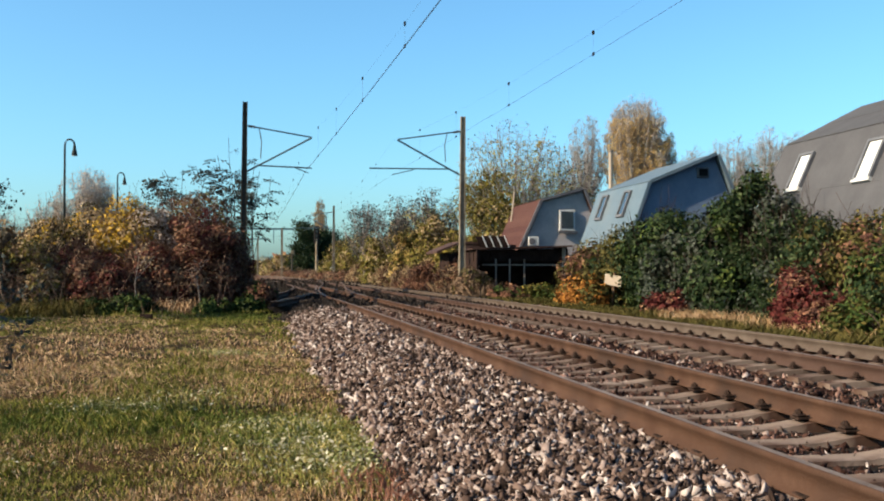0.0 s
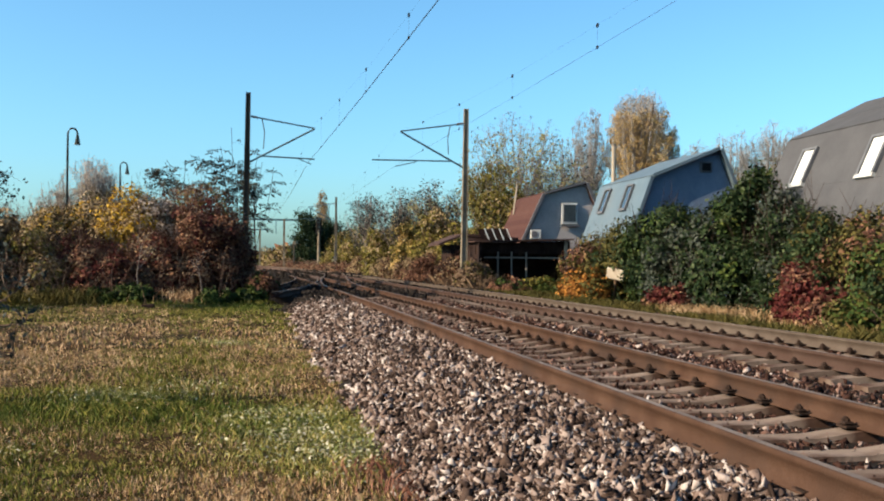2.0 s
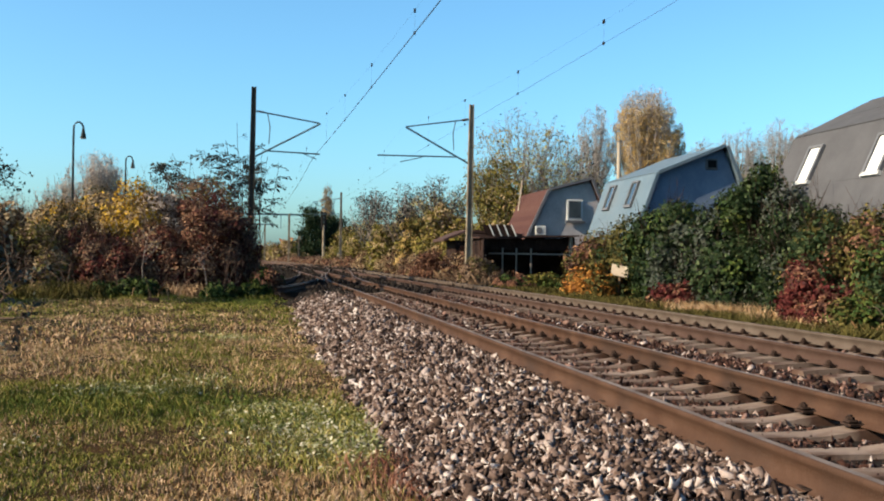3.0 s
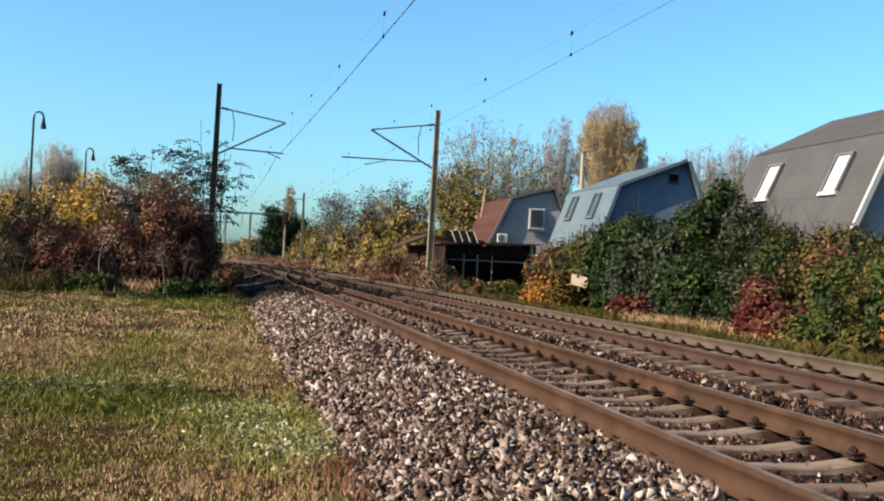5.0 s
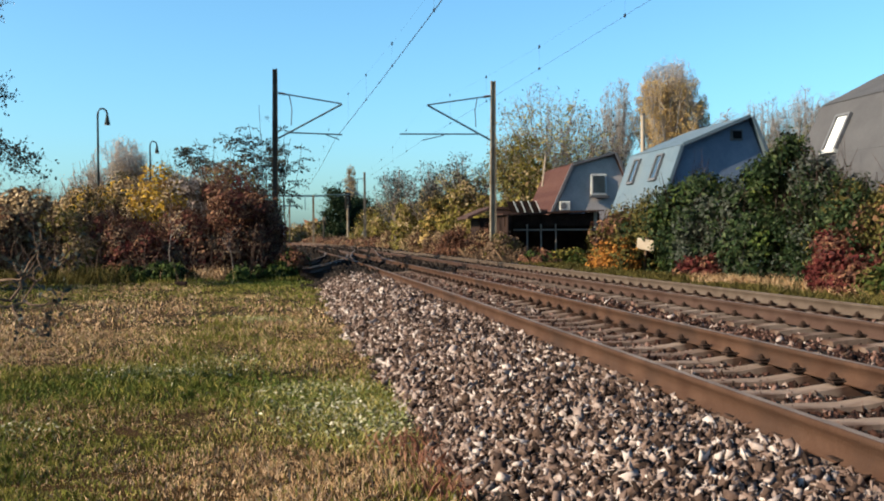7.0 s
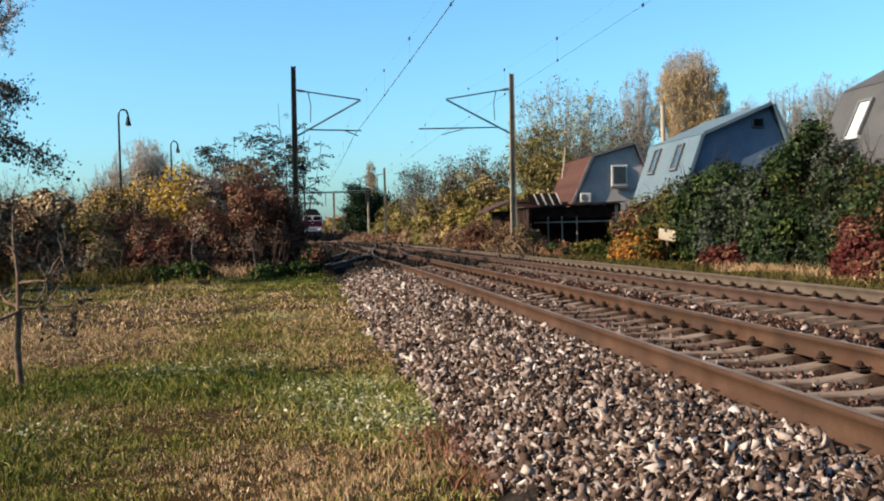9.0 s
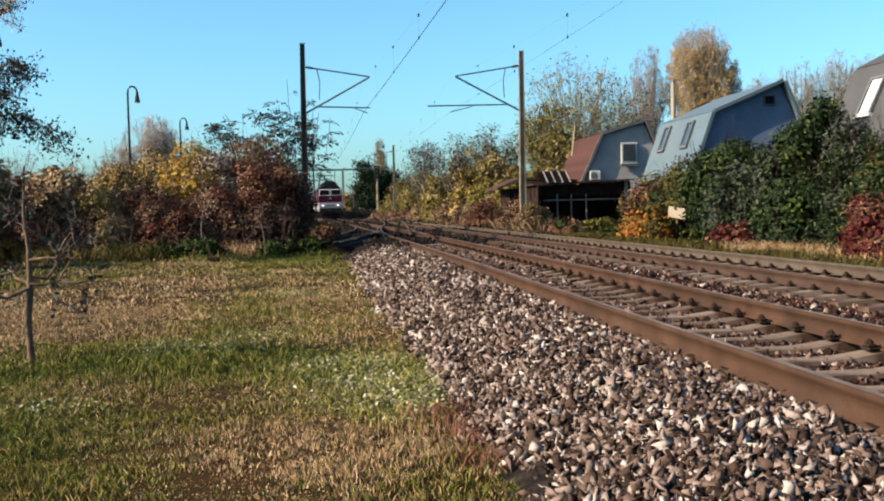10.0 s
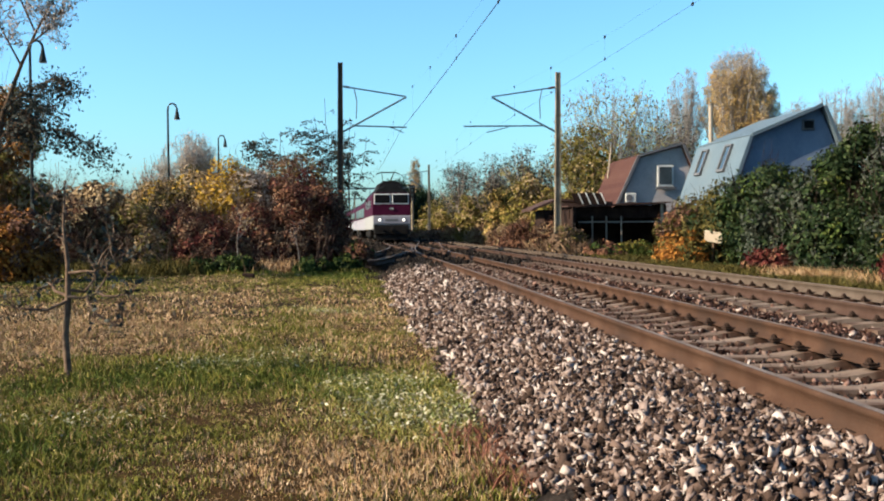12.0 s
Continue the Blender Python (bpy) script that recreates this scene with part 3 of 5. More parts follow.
def courses(parent, name, p, q, y0, y1, pitch, mat):
    """Overlapping courses of roofing on a slope, each a thin board of its own."""
    L = math.hypot(q[0] - p[0], q[1] - p[1])
    k = max(2, int(L / pitch))
    for i in range(k):
        f0, f1 = i / k, min(1.0, (i + 1.06) / k)
        e = lambda f: (p[0] + (q[0] - p[0]) * f, p[1] + (q[1] - p[1]) * f)
        bm = slab(bmesh.new(), e(f0), e(f1), y0, y1, 0.022)
        nx, nz = -(q[1] - p[1]) / L, (q[0] - p[0]) / L
        for v in bm.verts:
            up = 0.062 + (0.006 if abs(v.co.z - e(f0)[1]) < abs(v.co.z - e(f1)[1]) else 0.0)
            v.co.x += nx * up
            v.co.z += nz * up
        part(name, bm, mat, parent)


def skylight(house, p, q, y, f0, f1, width, pane, sill="trim_white"):
    """A roof window on the slope p to q, from the fraction f0 to f1 of its length."""
    e = lambda f, up: (p[0] + (q[0] - p[0]) * f - (q[1] - p[1]) / L * up, p[1] + (q[1] - p[1]) * f + (q[0] - p[0]) / L * up)
    L = math.hypot(q[0] - p[0], q[1] - p[1])

    def quad(name, a, b, ya, yb, up0, up1, mat, parent, label=""):
        bm = bmesh.new()
        c = [e(a, up0), e(b, up0), e(b, up1), e(a, up1)]
        va = [bm.verts.new((x, ya, z)) for x, z in c]
        vb = [bm.verts.new((x, yb, z)) for x, z in c]
        bm.faces.new(va)
        bm.faces.new(vb[::-1])
        for i in range(4):
            bm.faces.new((va[i], vb[i], vb[(i + 1) % 4], va[(i + 1) % 4]))
        return part(name, bm, mat, parent, label)

    w = width / 2
    t = 0.07 / L
    win = quad("window", f0 - t, f1 + t, y - w - 0.07, y + w + 0.07, 0.06, 0.13, M["trim_dark"], house, "roof window in a dark frame")
    quad("pane", f0, f1, y - w, y + w, 0.131, 0.14, pane, win)
    quad("frame", f0 - t, f1 + t, y - w - 0.09, y - w, 0.10, 0.19, M["trim_dark"], win)
    quad("frame", f0 - t, f1 + t, y + w, y + w + 0.09, 0.10, 0.19, M["trim_dark"], win)
    quad("frame", f1, f1 + t, y - w, y + w, 0.10, 0.19, M["trim_dark"], win)
    quad("sill", f0 - 2.0 * t, f0 - 0.4 * t, y - w - 0.1, y + w + 0.1, 0.08, 0.19, M[sill], win, "metal sill")


def house(name, label, prof, y0, y1, roof, wall, verge, pitch=0.3, over=0.3):
    """prof: left eave, left break, peak, right eave as (x, z)."""
    eave, brk, peak, right = prof
    h = thing(name, label, "house", (0, 0, 0), "garden houses")
    gable = [(eave[0] + 0.35, 0.1), (eave[0] + 0.35, eave[1]), (eave[0] + 0.12, eave[1]), (brk[0] + 0.06, brk[1] - 0.03), (peak[0], peak[1] - 0.05), (right[0] - 0.12, right[1]), (right[0] - 0.35, right[1]), (right[0] - 0.35, 0.1)]
    part("wall", prism(gable, y0 + over, y1 - 0.3), wall, h)
    for a, b, nm in ((eave, brk, "lower_roof"), (brk, peak, "upper_roof"), (peak, right, "rear_roof")):
        part(nm, slab(bmesh.new(), a, b, y0, y1, 0.06), roof, h)
        if nm != "rear_roof":
            courses(h, "roof_course", a, b, y0 + 0.02, y1 - 0.02, pitch, roof)
        L = math.hypot(b[0] - a[0], b[1] - a[1])
        bm = slab(bmesh.new(), a, b, y0 - 0.04, y0 + 0.05, 0.13)
        part("verge_board", bm, verge, h)
    return h


GREY = [(14.0, 2.15), (15.4, 5.18), (17.9, 6.42), (20.0, 2.15)]
g = house("grey_house", "garden house under a dark grey felt mansard roof", GREY, 20.5, 27.0, M["roof_grey"], M["plaster_grey"], M["trim_white"], 3.0)
skylight(g, GREY[0], GREY[1], 25.3, 0.54, 0.84, 0.55, M["blind"])
skylight(g, GREY[0], GREY[1], 22.1, 0.54, 0.84, 0.55, M["blind"])

BLUE = [(14.62, 2.2), (15.68, 5.1), (18.57, 6.28), (20.4, 2.2)]
g = house("blue_house", "garden house with a pale blue sheet-metal mansard roof", BLUE, 38.0, 44.2, M["roof_blue"], M["plaster_blue"], M["roof_blue"], 0.6, 0.28)
skylight(g, BLUE[0], BLUE[1], 42.7, 0.58, 0.9, 0.6, M["glass"], "trim_dark")
skylight(g, BLUE[0], BLUE[1], 39.95, 0.58, 0.9, 0.6, M["glass"], "trim_dark")
w = part("window", boxed(17.8, 18.31, 38.2, 38.31, 5.36, 5.80, bevel=0.02), M["trim_dark"], g, "small dark gable window")
part("pane", boxed(17.87, 18.24, 38.18, 38.202, 5.43, 5.73), M["cab_glass"], w)
w = part("chimney", rod(bmesh.new(), (16.17, 44.0, 4.4), (16.17, 44.0, 7.05), 0.095, 12), M["pipe"], g, "slim beige chimney pipe")
part("chimney_cap", rod(bmesh.new(), (16.17, 44.0, 7.05), (16.17, 44.0, 7.14), 0.125, 12), M["wood_grey"], w)

RED = [(13.3, 2.3), (14.62, 5.17), (16.85, 5.78), (18.4, 2.3)]
g = house("red_house", "garden house with a red-brown shingled mansard roof", RED, 50.0, 55.5, M["roof_red"], M["plaster_grey"], M["trim_dark"], 0.28, 0.22)
w = part("window", boxed(15.58, 16.45, 50.1, 50.24, 3.62, 4.73, bevel=0.02), M["trim_white"], g, "white framed gable window")
part("pane", boxed(15.68, 16.34, 50.08, 50.102, 3.76, 4.64), M["glass"], w)
part("sill", boxed(15.5, 16.55, 49.98, 50.14, 3.5, 3.58), M["trim_dark"], w)
w = part("air_conditioner", boxed(13.85, 14.42, 49.92, 50.23, 2.82, 3.3, bevel=0.03), M["trim_white"], g, "white outdoor air-conditioning box")
part("fan_grille", rod(bmesh.new(), (14.05, 49.92, 3.06), (14.05, 49.905, 3.06), 0.17, 16), M["trim_dark"], w)
part("vent_pipe", rod(bmesh.new(), (14.1, 54.5, 4.3), (14.3, 54.5, 6.0), 0.05), M["pipe"], g)

# open shed with a brown sheet fascia, its shadow put into the dark colour
sh = thing("garden_shed", "dark brown open-fronted shed with a sheet fascia, shadow in its colour", "shed")
part("side_wall", boxed(10.5, 10.62, 47.2, 50.0, 0.1, 2.56), M["shed_brown_shaded"], sh)
part("back_wall", boxed(10.62, 15.2, 49.9, 50.0, 0.1, 2.57), M["shed_brown_shaded"], sh)
part("side_wall", boxed(15.2, 15.3, 47.9, 50.0, 0.1, 2.7), M["shed_brown_shaded"], sh)
for i in range(22):
    x = 10.45 + i * 0.222
    part("fascia_board", boxed(x, x + 0.214, 47.86 + 0.01 * (i % 2), 47.9 + 0.01 * (i % 2), 2.0, 2.5 + 0.006 * i + 0.015 * (i % 3)), M["shed_brown_shaded"], sh)
part("roof", prism([(10.3, 2.56), (15.4, 2.72), (15.4, 2.79), (10.3, 2.63)], 47.4, 50.1), M["shed_roof"], sh)
part("rail", boxed(10.9, 15.2, 47.82, 47.87, 1.78, 1.86), M["wood_grey"], sh)
for x in (11.6, 12.3, 13.05):
    part("post", boxed(x - 0.035, x + 0.035, 47.8, 47.87, 0.1, 2.1), M["wood_grey"], sh)
part("corner_post", boxed(15.0, 15.16, 47.72, 47.85, 0.1, 2.75, bevel=0.02), M["pipe"], sh, "pale round-edged corner post")
hut = thing("garden_hut", "low garden hut with a shallow red-brown roof and dark roof panels", "hut")
part("wall", boxed(9.9, 13.6, 51.4, 54.0, 0.1, 2.5), M["shed_brown_shaded"], hut)
part("roof", prism([(9.2, 2.55), (10.5, 3.08), (14.0, 2.86), (14.0, 2.74), (10.5, 2.96), (9.2, 2.43)], 51.0, 54.4), M["shed_roof"], hut)
part("front_roof", prism([(10.4, 2.44), (13.9, 2.44), (13.9, 2.80), (10.4, 2.86)], 50.93, 51.0), M["shed_roof"], hut, "red-brown sheet apron of the roof")
for i in range(4):
    x = 11.16 + i * 0.40
    panel = part("roof_panel", prism([(x + 0.3, 2.78), (x + 0.66, 2.78), (x + 0.40, 3.34), (x + 0.04, 3.34)], 50.86, 50.91), M["shed_brown_shaded"], hut, "dark purple-brown leaning panel")
    part("panel_edge", prism([(x + 0.66, 2.76), (x + 0.72, 2.76), (x + 0.46, 3.36), (x + 0.40, 3.36)], 50.83, 50.91), M["blind"], panel, "pale edge strip")
bd = thing("white_board", "weathered white board leaning in the bushes", "board", (12.3, 33.3, 0.95))
part("panel", boxed(-0.34, 0.34, -0.03, 0.03, 0.05, 0.44, bevel=0.02), M["pipe"], bd)
bd.rotation_euler = (0.1, math.radians(9), math.radians(-50))
part("stake", boxed(-0.05, 0.03, 0.04, 0.1, -1.0, 0.5), M["bark"], bd)

# ---- trees and bushes ----


def branch_paths(rng, base, height, spread, levels, upright=0.5, trunk_r=0.12, first=0.25, kids=5, lean=(0, 0)):
    """Grows a tree: returns tube paths and the points along its outer twigs."""
    paths, tips = [], []

    def grow(p, d, length, r, level):
        n = 6 if level == 0 else 4
        pts, rad = [p], [r]
        dd = d
        for i in range(n):
            dd = dd + rng.normal(size=3) * (0.06 if level == 0 else 0.17)
            if level:
                dd[2] += 0.09 * upright
            dd = dd / np.linalg.norm(dd)
            p = p + dd * length / n
            pts.append(p)
            rad.append(max(0.006, r * (1 - (i + 1) / n * (0.75 if level == 0 else 0.8))))
        paths.append((pts, rad))
        if level >= levels:
            tips.extend(pts[1:])
            return
        count = kids + (3 if level == 0 else 0)
        for k in range(count):
            f = first + (1 - first) * (k + rng.uniform(0, 1)) / count if level == 0 else 0.3 + 0.7 * (k + rng.uniform()) / count
            i = min(n - 1, int(f * n))
            q = pts[i] + (pts[i + 1] - pts[i]) * (f * n - i)
            az = rng.uniform(0, 2 * np.pi)
            side = np.array([math.cos(az), math.sin(az), 0.0])
            nd = dd * upright + side * (1 - upright * 0.5) + np.array([0, 0, 0.25 * upright])
            nd /= np.linalg.norm(nd)
            nl = length * (spread if level == 0 else 0.55) * rng.uniform(0.7, 1.15) * (1.15 - 0.6 * f if level == 0 else 1)
            grow(q, nd, nl, max(0.007, rad[i] * 0.55), level + 1)
        if level == 0:
            tips.extend(pts[-2:])

    grow(np.array(base, float), np.array([lean[0], lean[1], 1.0]), height, trunk_r, 0)
    return paths, np.array(tips)


def tree(name, label, seed, x, y, height, leaf_mat, leaf_n, leaf_size, cloud=0.45, spread=0.45, levels=2, upright=0.5, trunk_r=0.13, first=0.25, kids=5, bark="bark", lean=(0, 0), group="", z=0.0, low=0.0, droop=0.2):
    rng = np.random.default_rng(seed)
    t = thing(name, label, "tree", (x, y, z), group)
    paths, tips = branch_paths(rng, (0, 0, -0.1), height, spread, levels, upright, trunk_r, first, kids, lean)
    arr_part("trunk", tubes(paths, 5), M[bark], t)
    if leaf_n:
        tips = tips[tips[:, 2] > low]
        p = tips[rng.integers(0, len(tips), leaf_n)] + rng.normal(size=(leaf_n, 3)) * cloud * rng.uniform(0.2, 1.0, (leaf_n, 1))
        arr_part("crown", leaves(rng, p, leaf_size, droop=droop), M[leaf_mat], t)
    return t


def bush(name, label, seed, x, y, w, d, h, mats, n, size, z=0.1, stems=30, group="bushes", lumps=16, twiggy=0, big=1.35, tops=(0.55, 1.05), lump=(0.12, 0.25), clump=0.2):
    """Stems from the ground with leaves in uneven lumps; mats are (material, share) pairs."""
    rng = np.random.default_rng(seed)
    t = thing(name, label, "bush", (x, y, z), group)
    paths = []
    for i in range(stems + twiggy):
        a, r = rng.uniform(0, 2 * np.pi), rng.uniform(0, 0.35) if i < stems else rng.uniform(0.1, 0.85)
        p = np.array([math.cos(a) * r * w / 2, math.sin(a) * r * d / 2, -0.1 if i < stems else rng.uniform(0.1, 0.7) * h])
        a2 = rng.uniform(0, 2 * np.pi)
        L = h * rng.uniform(0.5, 1.02) if i < stems else h * rng.uniform(0.15, 0.45)
        e = p + np.array([math.cos(a2) * w * 0.3 * (1 if i < stems else 0.6), math.sin(a2) * d * 0.3, L])
        if i < stems:
            e[2] = min(e[2], h * rng.uniform(0.85, 0.98 if tops[0] > 0.7 else 1.16))
        m = (p + e) / 2 + rng.normal(size=3) * 0.12
        r0 = 0.016 if i < stems else 0.010
        paths.append(([p, m, e], [r0, r0 * 0.7, 0.005]))
    arr_part("stem_tangle", tubes(paths, 3), M["twig"], t, kind="stuff" if h < 1 else "")
    c = []
    for i in range(lumps):
        a, r = rng.uniform(0, 2 * np.pi), math.sqrt(rng.uniform(0, 1)) * 0.8
        top = h * (1 - 0.4 * r * r) * rng.uniform(*tops)
        rad = rng.uniform(*lump) * min(w, h * 1.3)
        c.append((math.cos(a) * r * w / 2, math.sin(a) * r * d / 2, max(rad * 0.7, top - rad), rad))
        c.append((math.cos(a) * r * w / 2, math.sin(a) * r * d / 2, max(rad * 0.5, (top - rad) * rng.uniform(0.25, 0.6)), rad * 1.05))
    c = np.array(c)
    # sprays of leaves sit on the outside of the lumps, with hollows between them
    spray = clump * (0.7 + 0.1 * min(h, 6.0))
    centre, way, taste = [], [], []
    shares = np.array([q for _, q in mats])
    for lx, ly, lz, rad in c:
        k = max(5, int(rad * rad * 9.0 / (spray * spray)))
        v = rng.normal(size=(k, 3))
        v /= np.linalg.norm(v, axis=1)[:, None]
        p = np.array([lx, ly, lz]) + v * rad * rng.uniform(0.72, 1.15, (k, 1))
        buried = (np.linalg.norm(p[:, None] - c[None, :, :3], axis=2) < c[None, :, 3] * 0.7).any(1)
        keep = ~buried & (p[:, 2] > 0.04)
        odds = shares * rng.gamma(1.1, 1.0, len(mats))
        centre.append(p[keep])
        way.append(v[keep])
        taste.append(rng.choice(len(mats), int(keep.sum()), p=odds / odds.sum()))
    centre, way, taste = np.concatenate(centre), np.concatenate(way), np.concatenate(taste)
    wide = rng.uniform(0.5, 1.3, len(centre))
    for i, (mat, share) in enumerate(mats):
        mine = np.flatnonzero(taste == i)
        k = int(n * 0.82 * len(mine) / max(1, len(taste)))
        kin = int(n * 0.18 * share)
        inside = c[rng.integers(0, len(c), kin)]
        u = rng.normal(size=(kin, 3))
        u /= np.linalg.norm(u, axis=1)[:, None]
        pin = inside[:, :3] + u * inside[:, 3:4] * rng.uniform(0, 0.8, (kin, 1)) ** 0.5
        vfs = [leaves(rng, pin[pin[:, 2] > 0.03], size * big * 1.7)]
        if k:
            odds = wide[mine] ** 2
            pick = mine[rng.choice(len(mine), k, p=odds / odds.sum())]
            g = rng.normal(size=(k, 3)) * (spray * 0.5 * wide[pick])[:, None]
            g -= way[pick] * (g * way[pick]).sum(1)[:, None] * 0.45
            p = centre[pick] + g
            up = p[:, 2] > 0.03
            vfs.append(leaves(rng, p[up], size * big, way[pick][up] + np.array([0, 0, 0.25])))
        arr_part("foliage", joined(vfs), M[mat], t)
    return t


def brambles(seed, spots):
    """Arching bare canes in front of the thicket."""
    rng = np.random.default_rng(seed)
    for x, y in spots:
        t = thing("bramble", "tangle of arching bare brown canes before the thicket", "bramble", (x, y, 0), "brambles")
        paths = []
        for _ in range(15):
            a = rng.uniform(0, 2 * np.pi)
            p0 = np.array([rng.normal() * 0.5, rng.normal() * 0.3, 0.0])
            reach, hh = rng.uniform(0.8, 2.2), rng.uniform(0.5, 2.1)
            d = np.array([math.cos(a), math.sin(a) * 0.5, 0])
            paths.append(([p0 + d * reach * f + np.array([0, 0, hh * (1 - (1 - f * 1.25) ** 2)]) + rng.normal(size=3) * 0.1 for f in (0, 0.2, 0.4, 0.6, 0.8, 1.0)], [0.016, 0.014, 0.012, 0.01, 0.008, 0.005]))
        arr_part("cane_tangle", tubes(paths, 4), M["twig"], t, kind="stuff")


def fronds(rng, pts, length, hang=0.25):
    """Feathered leaves: a short rib with pairs of leaflets, drooping at its end."""
    n, pairs = len(pts), 7
    a = rng.uniform(0, 2 * np.pi, n)
    d = np.stack([np.cos(a), np.sin(a), rng.uniform(-0.25, 0.55, n)], 1)
    d /= np.linalg.norm(d, axis=1)[:, None]
    side = np.stack([-np.sin(a), np.cos(a), np.zeros(n)], 1)
    up = np.cross(d, side)
    turn = rng.uniform(-1.2, 1.2, (n, 1))
    side, up = side * np.cos(turn) + up * np.sin(turn), up * np.cos(turn) - side * np.sin(turn)
    L = (length * rng.uniform(0.6, 1.3, n))[:, None]
    V = []
    for i in range(pairs):
        f = (i + 0.7) / pairs
        q = pts + d * L * f + np.array([0, 0, -1.0]) * L * hang * f * f
        for sgn in (-1, 1):
            tip = side * sgn * (0.75 + 0.25 * math.sin(f * 3)) + d * 0.35 + up * rng.normal(size=(n, 1)) * 0.45
            wl, ww = L * 0.22, L * 0.08
            V.append(np.stack([q, q + tip * wl * 0.5 + d * ww, q + tip * wl, q + tip * wl * 0.5 - d * ww], 1))
    V = np.concatenate(V).reshape(-1, 3)
    return V, np.arange(len(V)).reshape(-1, 4)


def fan_tree(name, label, seed, x, y, height, width, base, limbs, twigs, crowns, bark="bark_pale", group="", trunk_r=0.16, twig_r=0.012, finest=3, rise=0.35, flat=0.5):
    """A tree whose limbs fan out from the trunk and end on a dome; crowns: (material, count, leaf size, lowest and highest share of the height)."""
    rng = np.random.default_rng(seed)
    t = thing(name, label, "tree", (x, y, 0), group)
    top = height * 0.75
    big, fine, spots = [([(0, 0, -0.1), (0.05, 0, top * 0.35), (-0.04, 0.03, top * 0.7), (0, 0, top)], [trunk_r, trunk_r * 0.8, trunk_r * 0.5, 0.02])], [], []
    for i in range(limbs):
        r, a = math.sqrt(rng.uniform(0, 1)), rng.uniform(0, 2 * np.pi)
        zt = base + (height - base) * max(0.0, 1 - r * r) ** flat * rng.uniform(0.82, 0.97)
        e = np.array([math.cos(a) * r * width / 2, math.sin(a) * r * width / 2, zt])
        p0 = np.array([0, 0, min(top * 0.95, base * rng.uniform(0.35, 0.95))])
        m = np.array([e[0] * 0.62, e[1] * 0.62, p0[2] + (zt - p0[2]) * 0.45])
        pts = []
        for f in np.linspace(0, 1, 8):
            pts.append(p0 * (1 - f) ** 2 + m * 2 * f * (1 - f) + e * f * f + rng.normal(size=3) * 0.04 * width / 5)
        pts = np.array(pts)
        big.append((pts, np.linspace(trunk_r * 0.3, 0.012, 8)))
        tang = (pts[-1] - pts[3]) / np.linalg.norm(pts[-1] - pts[3])
        for j in range(twigs):
            f = rng.uniform(0.3, 1.0) * 6.99
            q = pts[int(f)] + (pts[int(f) + 1] - pts[int(f)]) * (f - int(f))
            dd = tang * 0.5 + rng.normal(size=3) * 0.65 + [0, 0, rise]
            dd /= np.linalg.norm(dd)
            L = width * rng.uniform(0.07, 0.19)
            e1 = q + dd * L
            mid = (q + e1) / 2 + rng.normal(size=3) * L * 0.08
            fine.append(([q, mid, e1], [twig_r, twig_r * 0.75, twig_r * 0.4]))
            spots += [mid, e1, e1]
            for _ in range(finest):
                d2 = dd + rng.normal(size=3) * 0.55 + [0, 0, rise * 0.4]
                d2 /= np.linalg.norm(d2)
                s0 = mid + (e1 - mid) * rng.uniform()
                e2 = s0 + d2 * L * rng.uniform(0.3, 0.65)
                fine.append(([s0, (s0 + e2) / 2 + rng.normal(size=3) * L * 0.04, e2], [twig_r * 0.6, twig_r * 0.5, twig_r * 0.3]))
                spots.append(e2)
    half, rise_h = width / 2, height - base
    inside = lambda q: (q[0] / half) ** 2 + (q[1] / half) ** 2 + (max(0.0, q[2] - base) / rise_h) ** 2 < 1.04
    fine = [w for w in fine if inside(w[0][-1])]
    spots = [q for q in spots if inside(q)]
    arr_part("trunk", tubes(big, 6), M[bark], t, smooth=True)
    arr_part("twig_spray", tubes(fine, 3), M[bark], t, kind="stuff")
    spots = np.array(spots)
    for mat, count, leaf, lo, hi in crowns:
        ok = spots[(spots[:, 2] > lo * height) & (spots[:, 2] < hi * height)]
        if len(ok) == 0:
            continue
        p = ok[rng.integers(0, len(ok), count)]
        if leaf > 0.2:
            arr_part("crown", fronds(rng, p + rng.normal(size=p.shape) * 0.05, leaf), M[mat], t)
        else:
            arr_part("crown", leaves(rng, p + rng.normal(size=p.shape) * leaf * 1.1, leaf, droop=0.2), M[mat], t)
    return t


# left side: thicket along the meadow's far edge
L_BUSH = [
    (-15.2, 38.5, 3.4, 3, 2.6, "leaf_brown"), (-12.6, 38.0, 3.2, 3, 2.3, "leaf_brown"), (-10.3, 38.6, 3.0, 3, 2.7, "leaf_brown"), (-8.2, 39.0, 3.0, 3, 2.9, "leaf_olive"),
    (-6.6, 39.4, 3.0, 3, 2.9, "leaf_brown"), (-5.6, 38.6, 2.8, 2.6, 2.2, "leaf_brown"), (-3.9, 39.2, 3.0, 3, 2.9, "leaf_brown"), (-2.2, 39.4, 3.0, 3, 3.9, "leaf_brown"), (-1.15, 40.0, 2.0, 2.4, 2.9, "leaf_brown"),
]
for i, (x, y, w, d, h, m) in enumerate(L_BUSH):
    bush("thicket_bush", "dense thicket bush with brown and dark red autumn leaves" if m == "leaf_brown" else "dense thicket bush with olive and tan autumn leaves", 100 + i, x, y, w, d, h,
         [(m, 0.6), ("leaf_red" if x > -8 else "leaf_tan", 0.22 if x > -8 else 0.4), ("leaf_tan" if x < -10 else "leaf_rust", 0.18)], 17000, 0.066, z=0.0, stems=16, twiggy=150, group="thicket", lumps=22, clump=0.19)
